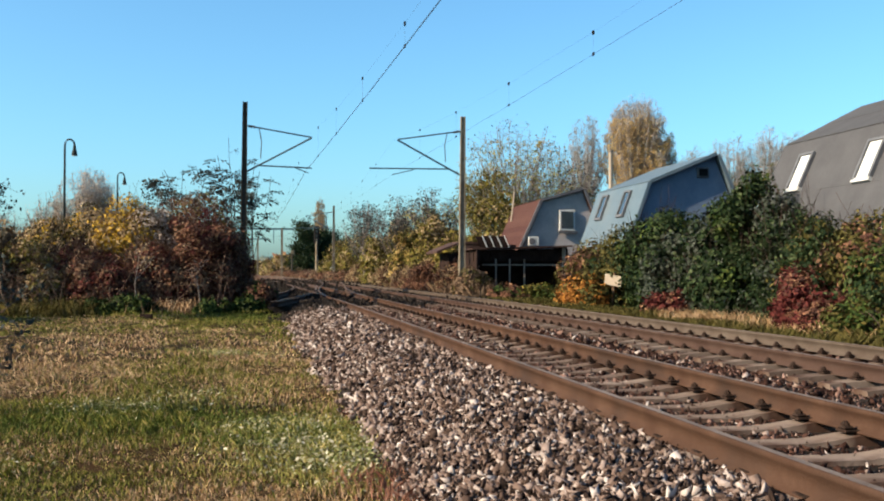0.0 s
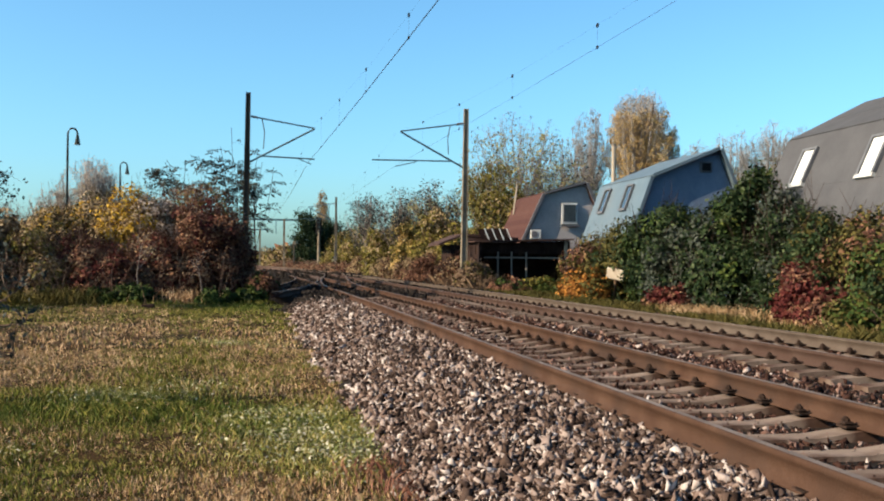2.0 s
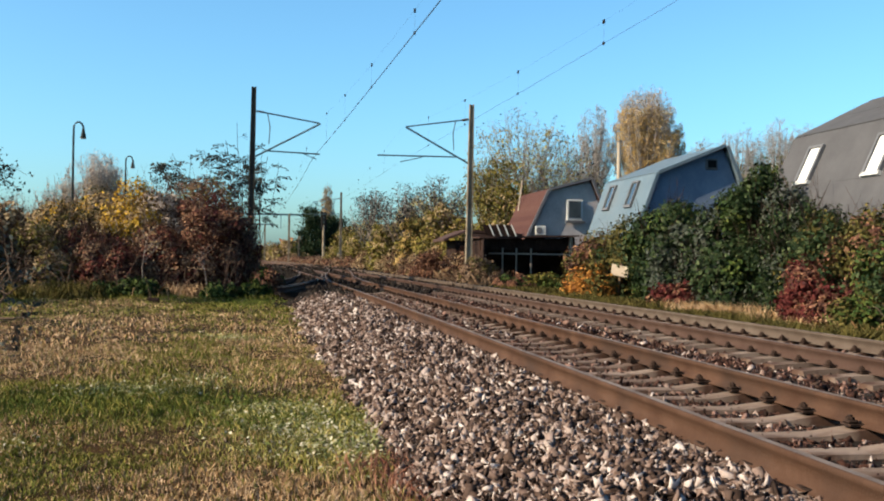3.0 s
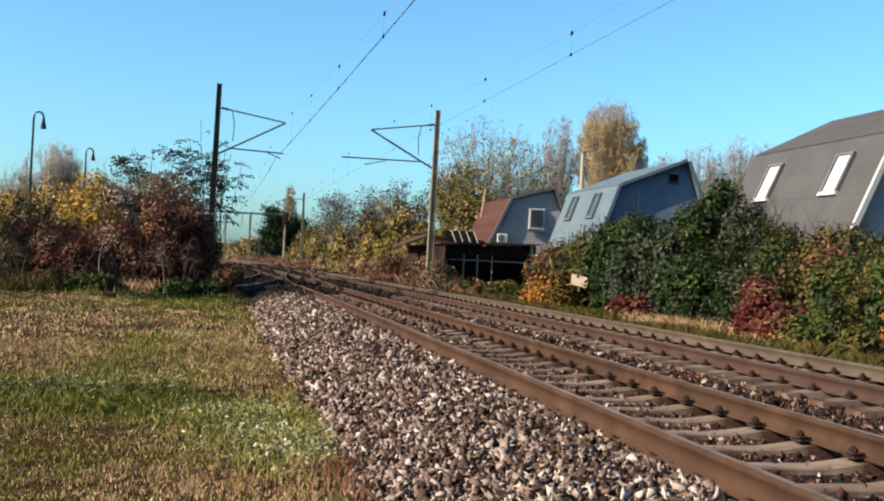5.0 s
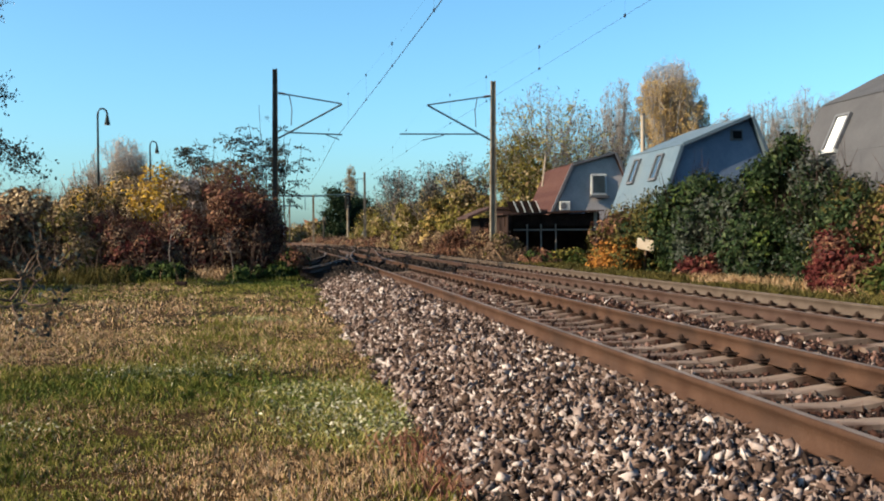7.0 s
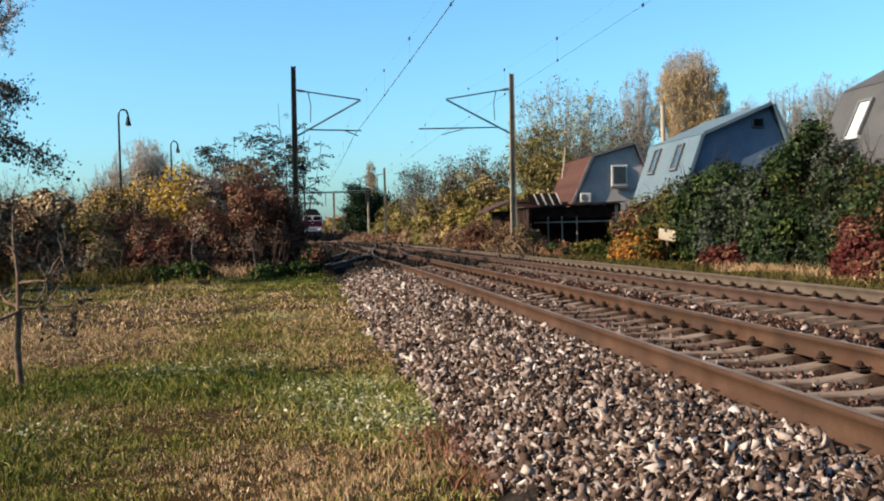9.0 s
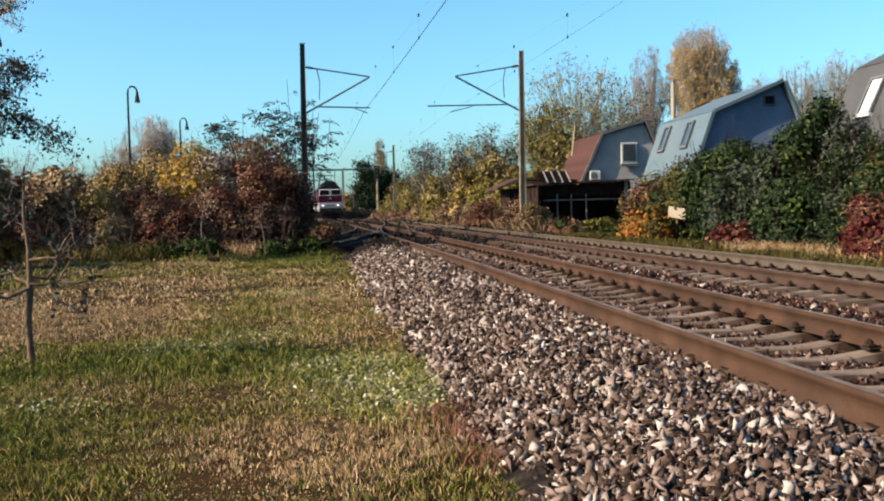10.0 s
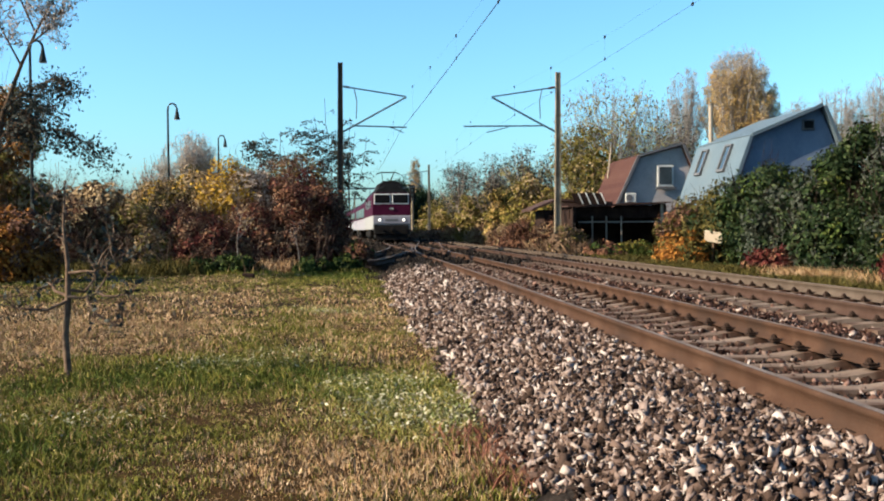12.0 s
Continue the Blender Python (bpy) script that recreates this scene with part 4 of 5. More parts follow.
bush("yellow_bush", "bright yellow autumn bush rising over the thicket", 130, -5.2, 41.6, 2.4, 2.4, 4.6, [("leaf_yellow", 0.68), ("leaf_tan", 0.32)], 16000, 0.07, z=0, twiggy=70, group="thicket", lumps=24, tops=(0.75, 1.03), lump=(0.2, 0.33))
bush("olive_bush", "olive and yellow autumn bush rising over the thicket", 131, -7.4, 43.0, 3.6, 2.6, 4.5, [("leaf_tan", 0.5), ("leaf_yellow", 0.14), ("leaf_moss", 0.36)], 18000, 0.07, z=0, twiggy=120, group="thicket", lumps=26, tops=(0.72, 1.03), lump=(0.18, 0.3))
bush("rust_bush", "rust-coloured autumn bush beside the mast", 132, -2.6, 42.4, 3.8, 2.4, 4.75, [("leaf_brown", 0.46), ("leaf_rust", 0.3), ("leaf_olive", 0.24)], 18000, 0.065, z=0, twiggy=160, group="thicket", lumps=26, tops=(0.7, 1.02), lump=(0.18, 0.3))
bush("pink_bush", "pinkish-brown bush with fine bare twigs beside the yellow one", 133, -4.0, 41.6, 2.2, 2.0, 4.5, [("leaf_rust", 0.55), ("leaf_pink", 0.45)], 12000, 0.06, z=0, twiggy=200, group="thicket", lumps=22, tops=(0.75, 1.03), lump=(0.18, 0.3))
for i, (x, y, h, w, base, limbs, n) in enumerate([(-1.1, 50.0, 8.6, 2.6, 4.6, 9, 90), (-3.6, 50.0, 7.0, 3.8, 4.4, 11, 95), (-0.25, 50.6, 7.0, 3.0, 5.0, 8, 70), (-5.6, 51.0, 5.6, 2.6, 3.4, 6, 36)]):
    fan_tree("young_locust_tree", "slender young locust tree with sparse dark feathered leaves", 201 + i, x, y, h, w, base, limbs, 3, [("leaf_dark", n, 0.72, 0.3, 1.1)], "bark_dark", "locust trees", 0.05, 0.008, 1, 0.1)
fan_tree("bare_tree", "far pinkish tree almost bare of leaves", 204, -10.0, 62.0, 7.9, 4.4, 3.6, 60, 22, [("leaf_pink", 16000, 0.065, 0.3, 0.97), ("leaf_tan", 7000, 0.07, 0.2, 0.75)], "bark_grey", "far trees", 0.14, 0.014, 4, 0.6)
fan_tree("bare_tree", "far pinkish tree almost bare of leaves", 205, -12.6, 64.0, 6.5, 3.6, 3.2, 34, 16, [("leaf_pink", 3500, 0.06, 0.3, 0.95)], "bark_pale", "far trees", 0.12, 0.010, 3, 0.5)
for i, (x, y, h) in enumerate([(-19.5, 60, 5.2), (-16.2, 62, 4.6), (-13.5, 60, 4.4)]):
    bush("far_bush", "distant rounded brown bush behind the thicket", 140 + i, x, y, 5.0, 3, h + 0.2, [("leaf_rust", 0.55), ("leaf_tan", 0.45)], 14000, 0.16, z=0, twiggy=60)
    fan_tree("bare_tree", "far pinkish tree almost bare of leaves", 240 + i, x + 1.0, y + 4, h + 0.8, 4.6, 3.0, 22, 12, [("leaf_dark", 500, 0.09, 0.3, 1.0)], "bark_pale", "far trees", 0.08, 0.010, 3, 0.3)

# the tree at the meadow's edge: a leaning trunk, one level limb and one drooping limb
rng = np.random.default_rng(206)
mt = thing("meadow_tree", "leaning tree with drooping limbs and sparse leaves coloured dark for shade", "tree", (-11.9, 33.0, 0))
trunk = [(0, 0, -0.1), (0.25, 0, 2.8), (0.72, 0, 5.4), (1.3, 0, 6.9), (1.75, 0.1, 8.0), (2.4, 0.1, 9.2), (2.7, 0.1, 10.6)]
big = [(trunk, [0.15, 0.11, 0.075, 0.055, 0.042, 0.03, 0.012])]
limb_lines = [[(0.8, 0, 5.6), (1.5, -0.1, 6.1), (2.3, -0.2, 6.45), (3.05, -0.3, 6.3)], [(0.45, 0, 4.0), (1.3, -0.1, 4.75), (2.6, -0.2, 4.85), (3.4, -0.3, 4.4), (3.95, -0.3, 3.75)],
              [(0.7, 0, 5.0), (1.4, 0.5, 5.6), (2.2, 0.7, 5.7)], [(0.5, 0, 4.4), (1.2, -0.5, 5.0), (2.0, -0.7, 5.2)], [(1.3, 0, 6.9), (0.6, 0.2, 8.2), (0.3, 0.3, 9.8)], [(1.75, 0, 8.0), (1.3, -0.3, 9.2), (1.1, -0.3, 10.5)],
              [(2.4, 0, 9.2), (2.9, 0.2, 9.9), (3.1, 0.2, 10.8)], [(0.6, 0, 4.9), (-0.6, 0.2, 6.0), (-1.5, 0.2, 6.6)], [(0.9, 0, 5.8), (0.0, 0.1, 7.2), (-0.7, 0.1, 8.6)], [(0.3, 0, 3.3), (-0.9, -0.2, 4.2), (-2.0, -0.2, 4.4)], [(1.6, 0, 7.6), (2.2, -0.2, 8.0), (2.7, -0.2, 8.7)]]
fine, low_spots, high_spots = [], [], []
for line in limb_lines:
    line = np.array(line)
    big.append((line, np.linspace(0.036, 0.012, len(line))))
    low = line[:, 2].max() < 7.0
    for j in range(34):
        f = rng.uniform(0.25, 0.999) * (len(line) - 1)
        q = line[int(f)] + (line[int(f) + 1] - line[int(f)]) * (f - int(f))
        dd = rng.normal(size=3) * [0.6, 0.5, 0.5] + [0.15, 0, -0.3 if low else 0.55]
        e1 = q + dd / np.linalg.norm(dd) * rng.uniform(0.35, 0.9)
        fine.append(([q, (q + e1) / 2 + rng.normal(size=3) * 0.05, e1], [0.014, 0.010, 0.005]))
        (low_spots if low else high_spots).extend([(q + e1) / 2, e1])
        for _ in range(3):
            s0 = q + (e1 - q) * rng.uniform(0.3, 1.0)
            e2 = s0 + rng.normal(size=3) * 0.22 + [0, 0, -0.06 if low else 0.16]
            fine.append(([s0, (s0 + e2) / 2, e2], [0.008, 0.006, 0.004]))
            (low_spots if low else high_spots).append(e2)
arr_part("trunk", tubes(big, 7), M["bark"], mt, smooth=True)
arr_part("twig_spray", tubes(fine, 3), M["bark"], mt, kind="stuff")
low_spots, high_spots = np.array(low_spots), np.array(high_spots)
# low leaves get a dark tone for their shaded side against the sky
arr_part("crown", leaves(rng, low_spots[rng.integers(0, len(low_spots), 5200)] + rng.normal(size=(5200, 3)) * 0.11, 0.10, droop=0.6), M["leaf_dark"], mt)
arr_part("crown", leaves(rng, high_spots[rng.integers(0, len(high_spots), 5200)] + rng.normal(size=(5200, 3)) * 0.07, 0.075, droop=0.4), M["leaf_pink"], mt, "thin pale leaves of the top")
bush("orange_bush", "low orange-brown autumn bush at the meadow edge", 150, -11.5, 32.4, 3.8, 2.4, 2.9, [("leaf_orange", 0.8), ("leaf_brown", 0.2)], 17000, 0.08, z=0, twiggy=80)
bush("yellow_bush", "tall tan-yellow autumn bush behind the leaning tree", 151, -13.1, 38.5, 2.8, 3, 7.8, [("leaf_tan", 0.55), ("leaf_olive", 0.3), ("leaf_orange", 0.15)], 16000, 0.09, z=0, twiggy=60)

# dark shrubs added to stand for the thicket's shade beside the ballast
for i, (x, y, w, h) in enumerate([(0.0, 38.6, 1.5, 1.2), (0.1, 41.6, 1.5, 1.0), (-0.1, 45.0, 1.6, 1.0), (-0.4, 50.0, 1.8, 1.1), (-1.0, 56.0, 2.6, 1.5)]):
    bush("low_shrub", "low dark brown shrub added for shade at the foot of the mast row", 160 + i, x, y, w, 2.4, h, [("leaf_brown", 0.7), ("leaf_green", 0.3)], 4000, 0.08, z=0.0, stems=14, twiggy=30, group="thicket")
for i, (x, y, w, h) in enumerate([(-5.2, 36.6, 1.8, 0.6), (-4.2, 36.2, 2.0, 0.75), (-1.6, 36.4, 1.6, 0.55), (-0.5, 36.8, 1.4, 0.6)]):
    bush("weed_clump", "low dark green weed clump at the thicket foot", 170 + i, x, y, w, 1.2, h, [("leaf_green", 0.7), ("leaf_ivy", 0.3)], 3000, 0.07, z=0.0, stems=10, twiggy=10, group="thicket weeds")
brambles(60, [(-13.5, 36.9), (-11.4, 36.8), (-9.4, 37.2), (-7.4, 37.4), (-5.4, 37.2), (-3.4, 37.6), (-1.6, 37.9)])

tree("pale_sapling", "thin pale-barked sapling before the thicket", 61, -4.15, 36.3, 2.3, "leaf_tan", 120, 0.08, 0.2, 0.4, 2, 0.6, 0.035, 0.5, 3, "bark_pale")
tree("pale_sapling", "thin pale-barked sapling before the thicket", 62, -2.0, 36.9, 1.9, "leaf_brown", 100, 0.08, 0.2, 0.4, 2, 0.6, 0.03, 0.5, 3, "bark_pale")
stake = thing("wooden_stake", "short leaning wooden stake in the grass", "stake", (-3.5, 33.0, 0.0))
part("pole", rod(bmesh.new(), (0, 0, -0.1), (-0.3, 0.2, 0.95), 0.012), M["bark"], stake)
part("base_block", boxed(-0.2, 0.2, -0.15, 0.15, -0.02, 0.14, bevel=0.03), M["shed_brown_shaded"], stake, "dark block at its foot")

# young fruit tree in the meadow
rng = np.random.default_rng(9)
t = thing("sapling", "young crooked fruit tree with a few curled leaves", "tree", (-3.15, 11.2, 0.0))
paths = [([(0, 0, -0.05), (-0.03, 0, 0.4), (0.0, 0.02, 0.78), (0.01, 0, 1.2), (-0.03, 0, 1.6), (-0.01, 0.02, 2.12)], [0.042, 0.036, 0.034, 0.026, 0.016, 0.008])]
SAPLING_ARMS = [((0, 0, 0.80), (-0.35, -0.15, 0.72), (-0.75, -0.2, 0.80)), ((0, 0, 0.84), (0.28, 0.1, 0.86), (0.62, 0.2, 1.25)), ((0.3, 0.1, 0.88), (0.5, 0.0, 0.84), (0.72, -0.1, 0.88)), ((0.01, 0, 1.1), (0.35, -0.2, 1.12), (0.55, -0.3, 1.42)),
         ((0, 0, 0.92), (0.2, 0.3, 1.0), (0.35, 0.5, 1.35)), ((0, 0, 0.85), (-0.25, 0.3, 0.95), (-0.3, 0.5, 0.9)), ((0.2, 0.05, 0.85), (0.3, -0.05, 0.66), (0.62, -0.1, 0.56)), ((0, 0, 1.3), (-0.12, 0.1, 1.5), (-0.2, 0.1, 1.62)), ((0, 0, 1.75), (-0.15, 0, 1.95), (-0.28, 0.05, 1.98))]
tips = []
for a, b, c in SAPLING_ARMS:
    a, b, c = (np.array(p) for p in (a, b, c))
    pts = [a, (a + b) / 2 + rng.normal(size=3) * 0.035, b, (b + c) / 2 + rng.normal(size=3) * 0.045, c]
    slim = 1.05 - 0.3 * a[2]
    paths.append((pts, [0.026 * slim, 0.021 * slim, 0.017 * slim, 0.012 * slim, 0.004]))
    for k in range(10):
        f = rng.integers(2, 5)
        q = pts[f] + rng.normal(size=3) * 0.12 + [0, 0, 0.05]
        paths.append(([pts[f], (pts[f] + q) / 2 + rng.normal(size=3) * 0.02, q], [0.008, 0.006, 0.003]))
        tips += [q, (pts[f] + q) / 2]
arr_part("trunk", tubes(paths, 6), M["bark_young"], t)
tips = np.array(tips)
arr_part("crown", leaves(rng, tips[rng.integers(0, len(tips), 330)] + rng.normal(size=(330, 3)) * 0.04, 0.06, droop=0.8), M["leaf_dark"], t)

# right side: hedge between the line and the houses
R_BUSH = [
    (14.3, 41.5, 2.0, 2.2, 2.7, [("leaf_moss", 0.6), ("leaf_brown", 0.4)], "olive and brown bush beside the shed", 8000),
    (13.3, 38.2, 2.2, 2.4, 2.6, [("leaf_moss", 0.5), ("leaf_brown", 0.5)], "olive and rust-brown autumn bush", 9000),
    (11.85, 34.2, 2.1, 1.6, 1.35, [("leaf_orange", 0.55), ("leaf_moss", 0.45)], "low golden autumn shrub before the hedge", 6000),
    (13.3, 34.4, 2.8, 2.4, 3.0, [("leaf_ivy", 0.5), ("leaf_moss", 0.5)], "tangled green and olive hedge bush", 10000),
    (13.4, 31.6, 2.6, 2.6, 4.0, [("leaf_ivy", 0.75), ("leaf_green", 0.25)], "tall dark green ivy-covered bush", 13000),
    (12.9, 28.8, 2.2, 2.0, 2.75, [("leaf_grey", 0.6), ("leaf_ivy", 0.4)], "grey-green bush with dry stems", 9000),
    (13.2, 26.6, 2.8, 2.8, 3.4, [("leaf_ivy", 0.8), ("leaf_grey", 0.2)], "tall dark green ivy-covered bush", 14000),
    (13.3, 25.3, 1.5, 1.8, 4.15, [("leaf_ivy", 0.85), ("leaf_green", 0.15)], "tall dark green ivy-covered bush", 12000),
    (13.2, 23.2, 2.0, 2.0, 3.55, [("leaf_ivy", 0.7), ("leaf_grey", 0.3)], "tall dark green ivy-covered bush", 12000),
    (13.3, 21.4, 2.2, 2.2, 3.0, [("leaf_ivy", 0.75), ("leaf_moss", 0.25)], "ivy bush mixed with brown leaves", 11000),
    (13.3, 19.4, 2.4, 2.4, 2.75, [("leaf_brown", 0.22), ("leaf_moss", 0.56), ("leaf_ivy", 0.22)], "orange-brown creeper-covered hedge bush", 12000),
    (12.9, 17.2, 2.6, 2.6, 2.5, [("leaf_ivy", 0.4), ("leaf_green", 0.3), ("leaf_moss", 0.3)], "green bush with yellowing leaves", 12000),
    (12.9, 14.6, 2.8, 2.8, 2.6, [("leaf_ivy", 0.6), ("leaf_orange", 0.4)], "dark green bush with orange leaves", 9000),
    (12.1, 27.2, 2.0, 1.3, 0.9, [("leaf_red", 0.55), ("leaf_brown", 0.45)], "low dark red shrub at the hedge foot", 5000),
    (12.15, 20.6, 1.0, 1.2, 1.55, [("leaf_red", 0.8), ("leaf_brown", 0.2)], "red creeper spilling from the hedge", 6000),
    (12.1, 19.3, 1.2, 1.3, 1.1, [("leaf_red", 0.6), ("leaf_brown", 0.4)], "red creeper spilling from the hedge", 5000),
    (11.8, 17.4, 1.7, 1.7, 0.9, [("leaf_green", 0.6), ("leaf_moss", 0.4)], "low green shrub at the hedge foot", 5000),
    (9.95, 46.2, 1.5, 1.2, 1.5, [("leaf_rust", 0.6), ("leaf_moss", 0.4)], "tan and olive shrub beside the mast", 5000),
    (11.3, 43.8, 2.2, 1.2, 0.75, [("leaf_green", 0.5), ("leaf_brown", 0.5)], "low mixed shrub beside the track", 4000),
    (12.6, 43.6, 2.0, 1.2, 0.8, [("leaf_olive", 0.5), ("leaf_green", 0.5)], "low mixed shrub beside the track", 4000),
]
for i, (x, y, w, d, h, mats, label, n) in enumerate(R_BUSH):
    bush("hedge_bush", label, 300 + i, x, y, w, d, h, mats, int(n * (0.85 if y > 24 else 1.1)), 0.085 if y > 24 else 0.066, z=0.15, stems=22, twiggy=60, group="hedge", lumps=13, tops=(0.72, 1.03), lump=(0.18, 0.32), clump=0.25)
for i, (x, y, w, h, mats) in enumerate([
        (10.2, 51.5, 2.4, 2.0, "leaf_tan"), (9.6, 56.0, 2.6, 1.9, "leaf_brown"), (10.3, 62.0, 3.2, 2.0, "leaf_tan"), (10.7, 70.0, 3.4, 2.0, "leaf_rust"), (11.0, 80.0, 4.0, 2.2, "leaf_tan"), (9.6, 92, 4.0, 2.2, "leaf_tan")]):
    bush("dry_bush", "low dry tan bush beside the line", 330 + i, x, y, w, 2.4, h, [(mats, 0.6), ("leaf_brown", 0.4)], 8000, 0.07, z=0.15, twiggy=150)
for i, (x, y, w, h) in enumerate([(12.5, 60, 4.0, 4.6), (14.8, 60, 4.5, 6.5), (12.4, 68, 4.0, 5.2), (11.6, 76, 4.2, 5.0), (14.2, 78, 5, 6.4), (11.0, 87, 4.5, 5.2), (13.4, 95, 5, 6.6), (10.5, 102, 5, 5.4), (10.4, 118, 6, 5.5), (13, 125, 6, 6.5)]):
    bush("autumn_bush", "large olive-yellow autumn bush beside the line", 350 + i, x, y, w, w * 0.8, h, [("leaf_olive", 0.6), ("leaf_gold" if i % 3 == 0 else "leaf_tan", 0.24), ("leaf_moss", 0.16)], 8500, 0.12, z=0.1, twiggy=50, group="autumn bushes", lumps=20)
for i in range(11):
    y = 100 + 9.5 * i
    bush("verge_scrub", "low tan and brown scrub along the far verge", 470 + i, 9.7 + float(bend(y)), y, 3.4, 10.0, 1.7, [("leaf_rust", 0.5), ("leaf_brown", 0.5)], 2600, 0.15, z=0.05, stems=20, twiggy=30, group="far scrub", lumps=26, tops=(0.7, 1.0), lump=(0.22, 0.34))
LOC = "locust tree with thin grey-olive foliage against the sky"
for i, (x, y, h, w, base, limbs, crowns) in enumerate([
        (17.4, 66.0, 12.1, 9.0, 5.6, 44, [("leaf_dark", 1300, 0.12, 0.4, 1.1), ("leaf_pale", 4200, 0.13, 0.3, 0.85)]), (21.0, 67.0, 11.0, 5.8, 5.6, 28, [("leaf_dark", 1100, 0.12, 0.4, 1.1), ("leaf_pale", 1800, 0.12, 0.3, 0.8)]),
        (14.6, 63.0, 8.8, 4.6, 4.5, 24, [("leaf_olive", 6500, 0.13, 0.3, 0.9), ("leaf_dark", 900, 0.12, 0.5, 1.1)]), (11.6, 84.0, 7.9, 5.4, 4.5, 24, [("leaf_dark", 2600, 0.14, 0.3, 1.1)]), (9.6, 91.0, 8.0, 4.4, 4.5, 20, [("leaf_dark", 2200, 0.14, 0.3, 1.1)]),
        (13.7, 77.0, 8.2, 5.0, 4.8, 24, [("leaf_dark", 2600, 0.14, 0.3, 1.1), ("leaf_pale", 1500, 0.13, 0.3, 0.8)]), (23.2, 69.0, 9.6, 4.5, 6.0, 20, [("leaf_dark", 900, 0.12, 0.4, 1.1)])]):
    fan_tree("locust_tree", LOC, 400 + i, x, y, h, w, base, limbs, 17, crowns, "bark_pale", "locust trees", 0.16, 0.011, 3, 0.1)
fan_tree("poplar_tree", "tall dense poplar with golden-tan autumn leaves", 420, 28.6, 72.0, 15.2, 6.2, 8.2, 90, 24, [("leaf_gold", 46000, 0.082, 0.2, 0.86), ("leaf_tan", 14000, 0.08, 0.55, 0.95), ("leaf_pink", 5000, 0.07, 0.75, 1.05)], "bark_grey", "", 0.25, 0.014, 4, 0.8)
for i, (x, y, h, w, base) in enumerate([(25.2, 74.0, 13.9, 3.6, 8.0), (31.8, 75.0, 12.8, 3.2, 8.0), (33.2, 66.0, 11.5, 4.4, 6.5), (35.6, 65.0, 12.2, 4.6, 6.5), (38.2, 66.0, 11.6, 4.4, 6.5), (31.0, 67.0, 10.6, 3.6, 6.0), (41.0, 66.0, 11.0, 4.4, 6.0)]):
    fan_tree("bare_tree", "leafless grey-brown tree behind the houses", 430 + i, x, y, h, w, base, 44, 20, [("twig_haze", 13000, 0.07, 0.35, 1.0)] + ([("leaf_olive", 1800, 0.12, 0.3, 0.75)] if i > 1 else []), "bark_grey", "bare trees", 0.16, 0.012, 4, 0.3)
tree("dark_conifer", "broad dark green tree near the far tracks", 440, 8.6, 166.0, 8.2, "leaf_conifer", 13000, 0.3, 0.8, 0.42, 2, 0.3, 0.3, 0.15, 9)
tree("dark_conifer", "broad dark green tree near the far tracks", 441, 12.2, 170.0, 7.0, "leaf_conifer", 9000, 0.3, 0.8, 0.5, 2, 0.3, 0.3, 0.15, 9)
fan_tree("columnar_poplar", "narrow orange-tan poplar beyond the dark tree", 442, 11.6, 188.0, 16.2, 3.4, 6.0, 30, 12, [("leaf_tan", 7000, 0.19, 0.3, 1.0)], "bark_pale", "", 0.25, 0.03, 2, 1.2, 0.8)
for i, (x, y, w, h) in enumerate([(4.6, 205, 7, 5), (8.5, 210, 8, 5.5), (1.8, 330, 12, 6), (13, 190, 8, 7), (-14, 120, 8, 4.5), (-22, 115, 8, 5), (-8, 125, 6, 4), (-30, 110, 9, 5.5), (20, 140, 9, 8), (28, 130, 9, 8), (-9, 210, 9, 5)]):
    bush("far_bush", "distant olive-brown autumn bush near the line", 450 + i, x, y, w, w * 0.6, h, [("leaf_olive", 0.5), ("leaf_tan", 0.5)], 3500, 0.3, z=0, twiggy=20)

# far woods on the horizon
rng = np.random.default_rng(77)
n = 26000
ang = rng.uniform(-math.pi, math.pi, n)
dist = rng.uniform(420, 520, n)
hgt = 5 + 3 * np.sin(ang * 23) + 2 * np.sin(ang * 61)
p = np.stack([np.sin(ang) * dist, np.cos(ang) * dist, rng.uniform(0, 1, n) * hgt], 1)
woods = arr_part("far_woods", leaves(rng, p, 3.4), M["leaf_brown"], kind="stuff")
tagged(woods, "distant belt of brown autumn woods", "woods")

# ---- meadow grass ----


def blades(rng, p, height, width):
    n = len(p)
    a = rng.uniform(0, 2 * np.pi, n)
    w = np.stack([np.cos(a), np.sin(a), np.zeros(n)], 1) * (width * rng.uniform(0.6, 1.4, n))[:, None]
    h = height * rng.uniform(0.5, 1.4, n)
    l = rng.normal(size=(n, 2)) * 0.45 * h[:, None]
    up = np.stack([l[:, 0], l[:, 1], h], 1)
    mid = np.stack([l[:, 0] * 0.35, l[:, 1] * 0.35, h * 0.6], 1)
    V = np.stack([p - w, p + w, p + mid + w * 0.6, p + up, p + mid - w * 0.6], 1).reshape(-1, 3)
    return V, np.arange(5 * n).reshape(-1, 5)


